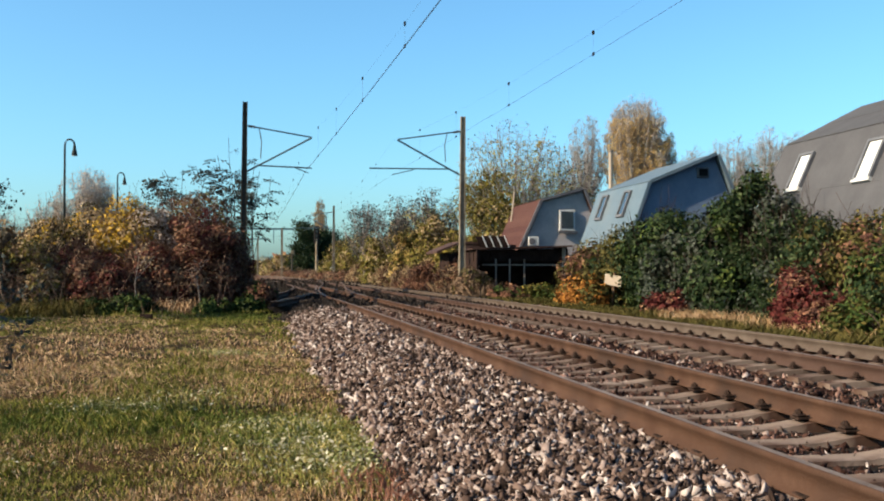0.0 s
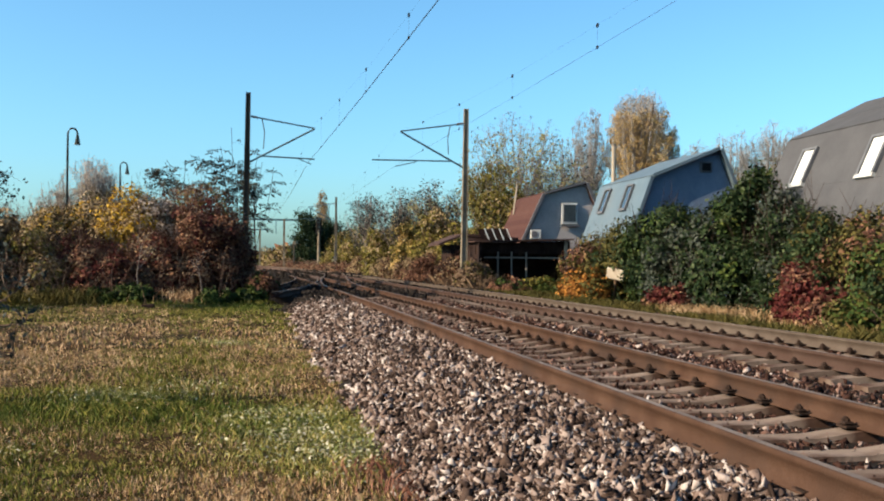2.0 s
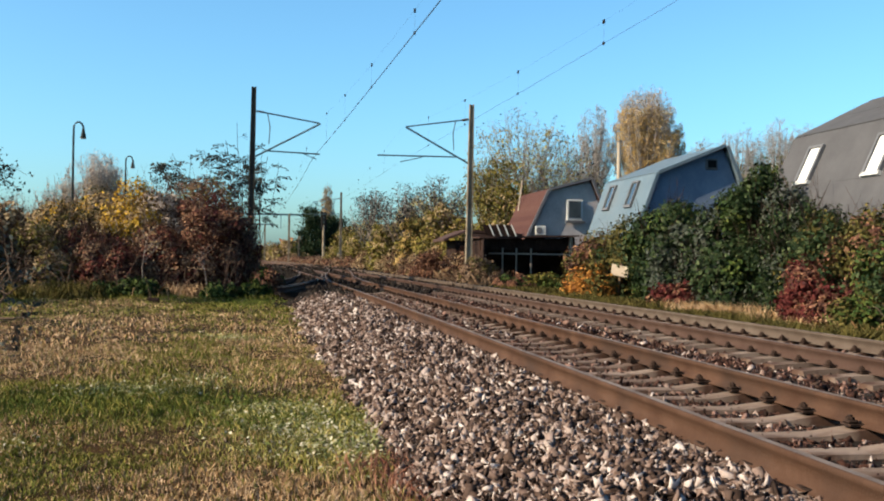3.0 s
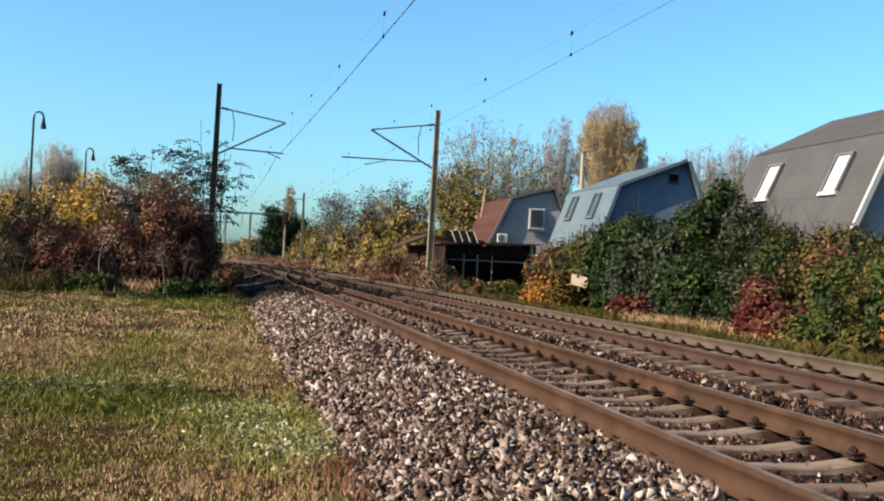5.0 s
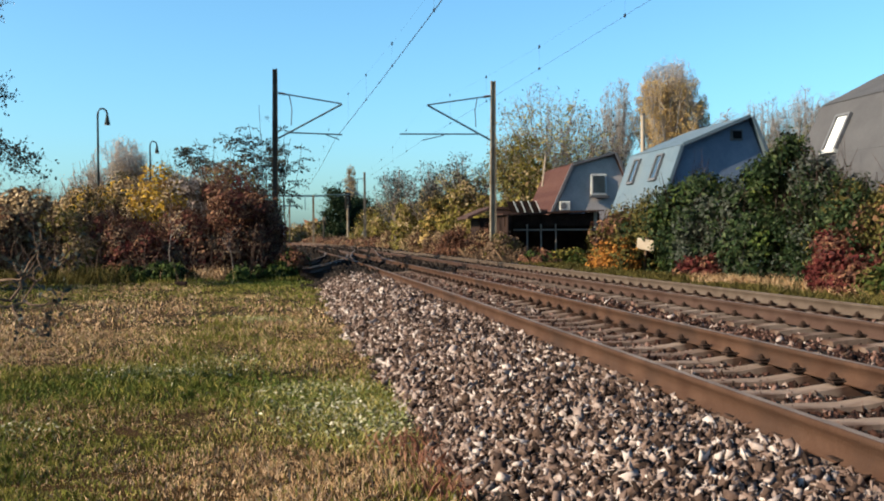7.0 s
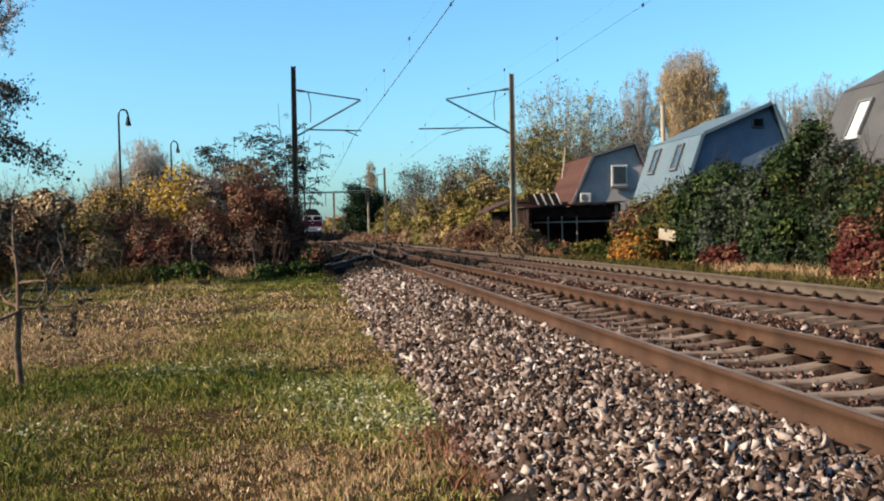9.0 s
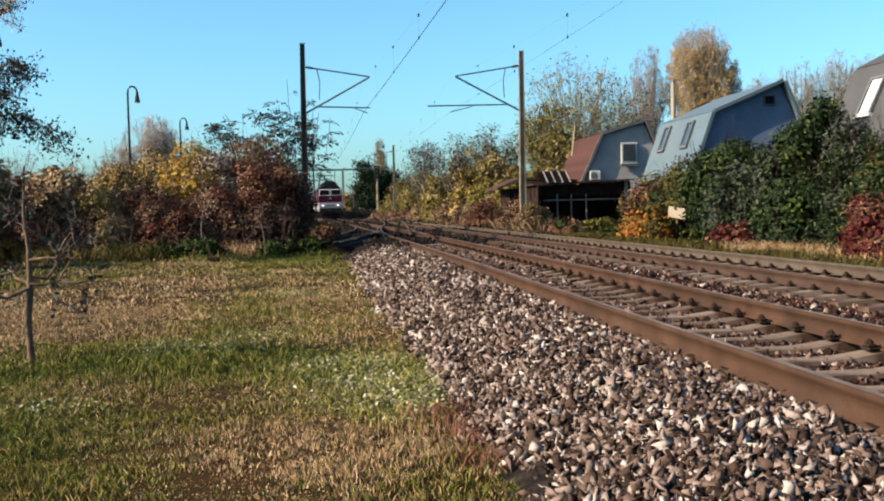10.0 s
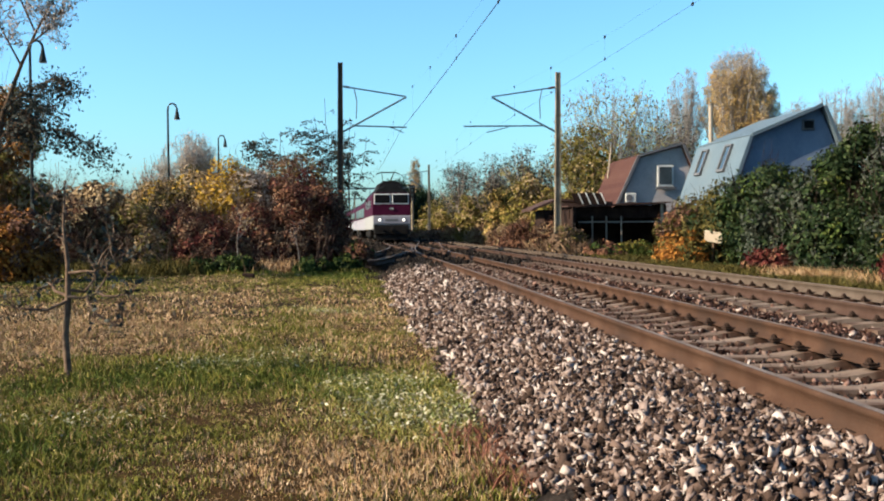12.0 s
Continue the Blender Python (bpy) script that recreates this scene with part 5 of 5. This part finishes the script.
def dryness(x, y):
    """Where the turf is straw-coloured: broad uneven patches."""
    d = 0.43 + 0.22 * np.sin(x * 0.8 + 1.2 * np.sin(y * 0.35)) * np.sin(y * 0.42 + 0.8) + 0.14 * np.sin(x * 2.3 + y * 1.7) * np.sin(y * 1.6 - x)
    for cx, cy, rx, ry, k in ((-0.1, 6.6, 1.1, 1.1, 0.6), (-5.0, 18.0, 3.6, 5.5, 0.65), (0.3, 21.0, 1.0, 6.0, 0.32), (0.6, 13.0, 0.5, 2.5, 0.25), (-1.6, 11.2, 1.6, 1.6, -0.6), (-2.5, 7.2, 1.3, 1.8, -0.4), (0.0, 31.0, 3.0, 4.0, -0.3)):
        d = d + k * np.exp(-((x - cx) / rx) ** 2 - ((y - cy) / ry) ** 2)
    return 0.08 + 0.84 / (1 + np.exp(-(d - 0.5) * 9))


rng = np.random.default_rng(21)
def ground_z(x, y):
    return 0.04 * np.sin(x * 1.3 + y * 0.7) * np.sin(y * 0.9 - x * 0.4) - 0.035


zones = [(-7, 2.7, -7, 1.2, 350, 0.055, 0.010), (2.7, 10, -5.5, 1.2, 4200, 0.045, 0.0045), (10, 18, -8.5, 1.1, 1600, 0.055, 0.0065), (18, 39, -17, 0.9, 300, 0.06, 0.013)]
green, dry = [], []
for y0, y1, x0, x1, dens, hh, ww in zones:
    k = int((y1 - y0) * (x1 - x0) * dens)
    x, y = rng.uniform(x0, x1, k), rng.uniform(y0, y1, k)
    keep = x < edge(y) + 0.04 + rng.normal(size=k) * 0.11
    x, y = x[keep], y[keep]
    clump = np.sin(x * 9 + 3 * np.sin(y * 4.3)) * np.sin(y * 7.7 + 2.5 * np.sin(x * 5.1)) + 0.5 * np.sin(x * 23 + y * 17) * np.sin(y * 21 - x * 9)
    keep = rng.uniform(size=len(x)) < np.clip(0.72 + 0.5 * clump, 0.12, 1.0)
    x, y = x[keep], y[keep]
    isdry = rng.uniform(size=len(x)) < dryness(x, y)
    p = np.stack([x, y, ground_z(x, y)], 1)
    tall = 1 + 0.35 * np.sin(x * 1.7 + y) * np.sin(y * 1.3) + 0.5 * np.sin(x * 4.1 + 2 * np.sin(y * 2.3)) * np.sin(y * 3.7 + x) + 0.45 * np.sin(x * 11 + 3 * np.sin(y * 5)) * np.sin(y * 9 + 2 * np.sin(x * 6))
    tall = np.clip(tall, 0.3, 2.2)
    green.append(blades(rng, p[~isdry], hh * tall[~isdry], ww))
    dry.append(blades(rng, p[isdry], hh * 0.85 * tall[isdry], ww))
meadow = thing("meadow_grass", "short mown autumn grass, green and straw-coloured", "grass", kind="stuff")
arr_part("green_blades", joined(green), M["grass"], meadow, kind="stuff")
arr_part("dry_blades", joined(dry), M["straw"], meadow, kind="stuff")


def tuft_field(name, label, seed, spots, mat, height, width):
    rng = np.random.default_rng(seed)
    ps, hs = [], []
    for x, y, r, k, f in spots:
        q = rng.normal(size=(k, 2)) * r * 0.5
        ps.append(np.stack([x + q[:, 0], y + q[:, 1], ground_z(x + q[:, 0], y + q[:, 1]) + (0.2 if x > 8 else 0.0)], 1))
        hs.append(np.full(k, f))
    ps, hs = np.concatenate(ps), np.concatenate(hs)
    return tagged(arr_part(name, blades(rng, ps, height * hs, width), M[mat], kind="stuff"), label, "weeds")


tuft_field("pale_weeds", "low weeds with small pale leaves at the ballast edge", 31, [(0.55, 8.6, 0.8, 2200, 1.0), (0.2, 9.8, 0.9, 1800, 1.0), (0.75, 7.6, 0.5, 900, 0.9), (-1.6, 11.8, 0.8, 900, 0.8), (-0.5, 19.5, 1.2, 700, 1.0), (-0.9, 12.6, 0.9, 600, 0.8), (-2.9, 6.9, 0.7, 500, 0.8)], "weed_dull", 0.075, 0.006)
tuft_field("lush_turf", "lush dark green turf patches in the meadow", 30, [(-1.4, 11.0, 1.2, 4600, 1.0), (-2.9, 10.2, 1.1, 2200, 0.9), (-0.7, 10.6, 0.8, 1600, 0.9), (-2.7, 7.3, 1.0, 2600, 1.0), (-0.2, 33.0, 2.0, 1800, 1.6), (0.2, 9.5, 0.7, 1600, 1.1)], "turf", 0.07, 0.005)
tuft_field("red_weeds", "withered reddish weeds at the ballast edge", 32, [(1.0, 7.3, 0.4, 520, 0.9), (1.1, 6.6, 0.35, 380, 0.9), (1.05, 5.9, 0.3, 380, 0.8), (1.2, 10.5, 0.5, 250, 0.8)], "weed_red", 0.12, 0.006)
rng = np.random.default_rng(38)
spots = [(0.6, 8.5, 0.7, 1900), (0.75, 8.0, 0.35, 700), (0.3, 9.0, 0.35, 600), (0.25, 9.7, 0.7, 1300), (0.05, 10.2, 0.25, 240), (0.8, 7.5, 0.35, 300), (-1.5, 11.6, 0.7, 1100), (-0.8, 12.7, 0.6, 500), (-2.9, 6.8, 0.5, 500), (-0.5, 19.0, 0.8, 700), (-2.2, 8.4, 0.5, 300)]
pts = np.concatenate([np.stack([x + rng.normal(size=k) * r * 0.5, y + rng.normal(size=k) * r * 0.6, rng.uniform(0.0, 0.075, k)], 1) for x, y, r, k in spots])
pts[:, 2] += ground_z(pts[:, 0], pts[:, 1])
clover = tagged(arr_part("clover_patches", leaves(rng, pts, 0.031, np.tile([0.0, 0.0, 1.0], (len(pts), 1))), M["weed"], kind="stuff"), "low clover patches with small pale leaves", "clover")
far = random.Random(3)
tuft_field("tall_dry_grass", "tall pale dry grass along the thicket", 33, [(-4.3 + 2.6 * far.random(), 36.2 + far.random() * 1.4, 0.7, 110, 0.6 + far.random()) for _ in range(12)], "straw", 0.34, 0.012)
tuft_field("dry_weeds", "dry tan weeds along the thicket foot", 39, [(-14.5 + 8.5 * far.random(), 35.2 + far.random() * 1.9, 0.9, 220, 0.5 + far.random()) for _ in range(26)], "leaf_moss", 0.34, 0.014)
tuft_field("thicket_grass", "dark green grass tufts along the thicket", 34, [(-12 + 12.5 * far.random(), 35.6 + far.random() * 1.6, 0.9, 220, 0.5 + far.random() * 0.7) for _ in range(22)], "grass", 0.22, 0.016)
tuft_field("hedge_straw", "bleached dry grass at the foot of the hedge", 35, [(11.2 + far.random() * 0.9, 17.5 + far.random() * 9, 0.7, 260, 0.6 + far.random() * 0.7) for _ in range(13)], "straw", 0.26, 0.009)
tuft_field("hedge_grass", "green grass verge between track and hedge", 36, [(9.7 + far.random() * 2.0, 12 + far.random() * 36, 1.0, 420, 0.5 + far.random()) for _ in range(70)], "leaf_moss", 0.17, 0.014)
tuft_field("verge_weeds", "reddish withered weeds beside the far mast", 37, [(9.4 + far.random() * 1.6, 44 + far.random() * 12, 0.7, 200, 0.6 + far.random() * 0.7) for _ in range(26)], "leaf_rust", 0.6, 0.016)

# ---- train ----


def wheelset(bm, y):
    for s in (-1, 1):
        rod(bm, (s * 0.70, y, 0.5), (s * 0.83, y, 0.5), 0.5, 20)
    rod(bm, (-0.7, y, 0.5), (0.7, y, 0.5), 0.09)
    return bm


def bogie(parent, y):
    b = part("bogie", box(boxed(-1.1, -0.95, y - 2.1, y + 2.1, 0.35, 0.85, bevel=0.04), 0.95, 1.1, y - 2.1, y + 2.1, 0.35, 0.85, bevel=0.04), M["iron"], parent)
    for dy in (-1.4, 1.4):
        part("wheelset", wheelset(bmesh.new(), y + dy), M["iron"], b)


def shell(outline, rows):
    """Rings of one outline (x, z), each row (y, scale in x, lift): a closed hull."""
    bm = bmesh.new()
    rings = [[bm.verts.new((x * s, y + (zz - 1.0) * k, zz)) for x, zz in outline] for y, s, k in rows]
    n = len(outline)
    for a, b in zip(rings, rings[1:]):
        for i in range(n):
            bm.faces.new((a[i], a[(i + 1) % n], b[(i + 1) % n], b[i]))
    bm.faces.new(rings[0])
    bm.faces.new(rings[-1][::-1])
    return bm


def locomotive():
    t = thing("locomotive", "red and white electric locomotive with lit headlights", "locomotive")
    W = 1.47
    part("lower_body", shell([(-W, 1.0), (W, 1.0), (W, 2.05), (-W, 2.05)], [(0.02, 0.97, -0.03), (0.35, 1, 0), (16.4, 1, 0), (16.75, 0.97, 0)]), M["loco_white"], t, "white lower body band")
    part("upper_body", shell([(-W, 2.05), (W, 2.05), (W, 3.55), (W - 0.12, 3.8), (-W + 0.12, 3.8), (-W, 3.55)], [(0.0, 0.97, 0.09), (0.4, 1, 0.06), (16.4, 1, -0.05), (16.75, 0.97, -0.08)]), M["loco_red"], t, "wine-red upper body")
    roof = part("roof", shell([(-W + 0.1, 3.8), (W - 0.1, 3.8), (W - 0.35, 4.1), (0.6, 4.3), (-0.6, 4.3), (-W + 0.35, 4.1)], [(0.35, 0.9, 0.12), (0.9, 1, 0), (15.9, 1, 0), (16.4, 0.9, -0.1)]), M["loco_roof"], t, "dark curved roof")
    part("roof_box", shell([(-1.1, 4.1), (1.1, 4.1), (0.95, 4.5), (0.55, 4.75), (-0.55, 4.75), (-0.95, 4.5)], [(1.0, 0.85, 0.1), (1.6, 1, 0), (5.0, 1, 0)]), M["loco_roof"], roof)
    part("roof_box", boxed(-0.7, 0.7, 7.0, 13.0, 4.28, 4.6, bevel=0.1), M["loco_roof"], roof)
    for s in (-1, 1):
        x0, x1 = sorted((s * 0.05, s * 1.34))
        w = part("windscreen", boxed(x0, x1, -0.02, 0.03, 2.92, 3.72, bevel=0.02), M["blind"], t, "white windscreen frame")
        part("pane", boxed(x0 + 0.07, x1 - 0.07, -0.035, -0.018, 3.0, 3.65), M["cab_glass"], w)
        for v in (w, *w.children):
            for q in v.data.vertices:
                q.co.y += (q.co.z - 1.0) * 0.09 - 0.005
        h = part("headlight", rod(bmesh.new(), (s * 0.93, 0.03, 1.72), (s * 0.93, -0.07, 1.72), 0.15, 16), M["trim_white"], t)
        part("lens", rod(bmesh.new(), (s * 0.93, -0.07, 1.72), (s * 0.93, -0.075, 1.72), 0.085, 16), M["headlight"], h)
        bf = part("buffer", rod(bmesh.new(), (s * 0.875, 0.05, 1.05), (s * 0.875, -0.45, 1.05), 0.1, 12), M["iron"], t)
        part("buffer_plate", rod(bmesh.new(), (s * 0.875, -0.45, 1.05), (s * 0.875, -0.5, 1.05), 0.24, 16), M["iron"], bf)
        for k in range(4):
            y = 3.2 + k * 3.0
            part("side_window", boxed(min(s * 1.44, s * 1.49), max(s * 1.44, s * 1.49), y, y + 1.1, 2.7, 3.3, bevel=0.01), M["glass"], t)
        part("side_skirt", boxed(min(s * 1.2, s * 1.42), max(s * 1.2, s * 1.42), 6.3, 10.4, 0.4, 1.0, bevel=0.05), M["iron"], t)
    part("front_band", boxed(-1.42, 1.42, -0.045, 0.03, 1.42, 2.05, bevel=0.03), M["loco_grey"], t, "pale grey front band")
    part("number_bars", boxed(-0.5, 0.5, -0.06, -0.04, 1.62, 1.78), M["trim_dark"], t, "dark plain bar on the front")
    part("emblem", boxed(-0.16, 0.16, 0.075, 0.1, 2.52, 2.66, bevel=0.03), M["loco_white"], t, "pale emblem shape")
    part("buffer_beam", boxed(-1.35, 1.35, -0.05, 0.3, 0.62, 1.35, bevel=0.04), M["iron"], t)
    part("snow_plough", prism([(-1.2, 0.2), (1.2, 0.2), (1.25, 0.62), (-1.25, 0.62)], 0.05, 0.2), M["iron"], t)
    part("coupling", boxed(-0.1, 0.1, -0.4, 0.1, 0.85, 1.1, bevel=0.03), M["iron"], t)
    pg = bmesh.new()
    for s in (-1, 1):
        rod(pg, (s * 0.5, 4.4, 4.6), (s * 0.35, 5.7, 5.1), 0.03)
        rod(pg, (s * 0.35, 5.7, 5.1), (s * 0.5, 4.4, 5.55), 0.03)
        rod(pg, (s * 0.6, 4.4, 5.58), (s * 0.95, 4.4, 5.42), 0.04)
    rod(pg, (-0.62, 4.4, 5.58), (0.62, 4.4, 5.58), 0.05)
    part("pantograph", pg, M["iron"], t, "raised pantograph")
    for y in (4.2, 12.6):
        bogie(t, y)
    return t


def coach():
    t = thing("passenger_coach", "red and white railway coach with a window row", "railway coach", group="coaches")
    W = 1.43
    part("lower_body", shell([(-W, 0.95), (W, 0.95), (W, 2.0), (-W, 2.0)], [(0, 1, 0), (24.2, 1, 0)]), M["loco_grey"], t)
    part("upper_body", shell([(-W, 2.0), (W, 2.0), (W, 3.3), (W - 0.1, 3.55), (-W + 0.1, 3.55), (-W, 3.3)], [(0, 1, 0), (24.2, 1, 0)]), M["loco_red"], t)
    part("roof", shell([(-W + 0.1, 3.55), (W - 0.1, 3.55), (0.85, 3.95), (0, 4.05), (-0.85, 3.95)], [(0, 1, 0), (24.2, 1, 0)]), M["loco_roof"], t)
    for s in (-1, 1):
        for k in range(11):
            y = 1.7 + k * 1.95
            part("side_window", boxed(min(s * 1.4, s * 1.45), max(s * 1.4, s * 1.45), y, y + 1.3, 2.15, 3.05, bevel=0.01), M["glass"], t)
    part("gangway", boxed(-0.55, 0.55, -0.3, 0.0, 1.0, 3.2, bevel=0.05), M["iron"], t)
    for y in (3.2, 21.0):
        bogie(t, y)
    return t


loco = locomotive()
first_coach = coach()
coaches = [first_coach] + [copy_thing(first_coach, pose(0, 400, 0)) for _ in range(3)]
SPEED, FRONT_AT_END = 24.4, 75.8


def motions():
    """The train comes along the first track at an even speed."""
    for k, vehicle in enumerate([loco] + coaches):
        back = 0.0 if k == 0 else 17.4 + (k - 1) * 24.8
        rows = []
        for i in range(13):
            y = FRONT_AT_END + SPEED * (12 - i) + back
            length = 16.0 if k == 0 else 24.0
            x0, x1 = float(bend(y)), float(bend(y + length))
            rows.append((float(i), pose(3.55 + x0, y, RAIL_TOP, 0, 0, -math.degrees(math.atan2(x1 - x0, length)))))
        walk(vehicle, rows)


# ---- ballast stones ----


def stone_shape(rng):
    """A broken stone: a skewed block with one corner knocked off."""
    V = np.array([[x, y, z] for x in (-1, 1) for y in (-1, 1) for z in (-1, 1)], float) * 0.70
    V += rng.uniform(-0.40, 0.40, V.shape)
    V[7] *= 0.4
    V[0] *= 0.7
    F = np.array([[0, 1, 3], [0, 3, 2], [4, 6, 7], [4, 7, 5], [0, 4, 5], [0, 5, 1], [2, 3, 7], [2, 7, 6], [1, 5, 7], [1, 7, 3], [0, 2, 6], [0, 6, 4]])
    return V * [1.5, rng.uniform(0.6, 0.95), rng.uniform(0.3, 0.6)], F


def bed_height(x):
    return np.interp(x, [p[0] for p in bed_p], [p[1] for p in bed_p])


rng = np.random.default_rng(50)
SHAPES = [stone_shape(rng) for _ in range(10)]


def scatter(rng, x, y, size, lift=0.0):
    """Stones at bed places x, y: one joined set of arrays."""
    n = len(x)
    kind = rng.integers(0, len(SHAPES), n)
    q = rng.normal(size=(n, 4))
    q[:, 1:3] *= 0.75
    q /= np.linalg.norm(q, axis=1)[:, None]
    w, a, b, c = q.T
    R = np.stack([1 - 2 * (b * b + c * c), 2 * (a * b - c * w), 2 * (a * c + b * w), 2 * (a * b + c * w), 1 - 2 * (a * a + c * c), 2 * (b * c - a * w), 2 * (a * c - b * w), 2 * (b * c + a * w), 1 - 2 * (a * a + b * b)], 1).reshape(n, 3, 3)
    s = size * 1.0 * np.clip(rng.lognormal(0, 0.36, n), 0.45, 1.9)
    base = np.stack([x + bend(y), y, bed_height(x) + s * rng.uniform(-0.35, 1.15, n) + lift], 1)
    shapes = np.array([v for v, _ in SHAPES])[kind]
    V = np.einsum("nij,nkj->nki", R, shapes) * s[:, None, None] + base[:, None]
    F = SHAPES[0][1][None] + (np.arange(n) * len(SHAPES[0][0]))[:, None, None]
    return V.reshape(-1, 3), F.reshape(-1, 3)


def region(rng, y0, y1, x0, x1, dens):
    n = int((y1 - y0) * (x1 - x0) * dens)
    return rng.uniform(x0, x1, n), rng.uniform(y0, y1, n)


shoulder, inner, oily_shaded = [], [], []
for y0, y1, dens, size in ((-7.0, 3.0, 420, 0.032), (3.0, 8.5, 1750, 0.021), (8.5, 15, 1350, 0.023), (15, 32.5, 620, 0.030)):
    x, y = region(rng, y0, y1, 0.7, 2.72, dens)
    keep = x > edge(y) - bend(y) + 0.11 * rng.normal(size=len(x))
    shoulder.append(scatter(rng, x[keep], y[keep], size))
    x, y = region(rng, y0, y1, 2.86, 6.38, dens * 0.5)
    onrail = (np.abs(x - RAILS_1[1]) < 0.08) | (np.abs(x - RAILS_2[0]) < 0.08)
    x, y = x[~onrail], y[~onrail]
    pale = rng.uniform(size=len(x)) < 0.13
    inner.append(scatter(rng, x[~pale], y[~pale], size, -0.026))
    shoulder.append(scatter(rng, x[pale], y[pale], size * 1.05, -0.020))
    x, y = region(rng, y0, y1, 6.5, 9.3, dens * 0.35)
    onrail = np.abs(x - RAILS_2[1]) < 0.08
    inner.append(scatter(rng, x[~onrail], y[~onrail], size * 1.1, -0.012))
# stones about the switch and beyond: oil and shade share one dark colour
x, y = region(rng, 34, 70, 2.7, 9.4, 70)
oily_shaded.append(scatter(rng, x, y, 0.05))
x, y = region(rng, 70, 120, 0.7, 9.4, 16)
oily_shaded.append(scatter(rng, x, y, 0.09))
x, y = region(rng, 30, 70, 0.7, 2.8, 130)
oily_shaded.append(scatter(rng, x, y, 0.055, -0.04))
x, y = region(rng, 31.5, 38.0, 0.4, 2.75, 330)
oily_shaded.append(scatter(rng, x, y, 0.045, 0.0))
arr_part("shoulder_stones", joined(shoulder), M["stone"], ballast, kind="stuff")
arr_part("track_stones", joined(inner), M["stone_rusty"], ballast, kind="stuff")
arr_part("switch_stones", joined(oily_shaded), M["stone_oily_shaded"], ballast, kind="stuff")
stone_meshes = []
for v, f in SHAPES:
    me = quick_mesh("stone", v, f)
    me.materials.append(M["stone_single"])
    stone_meshes.append(me)
for i in range(280):
    y = 4.6 + 3.6 * rng.uniform() ** 1.2
    x = rng.uniform(1.1, 2.65)
    s = 0.024 * min(1.7, rng.lognormal(0, 0.3))
    ob = new("stone", stone_meshes[i % 10])
    ob.parent, ob.location, ob.scale = ballast, (x, y, float(bed_height(x)) + s * 0.75), (s, s, s)
    ob.rotation_euler = tuple(rng.uniform(0, 6.28, 3))

motions()
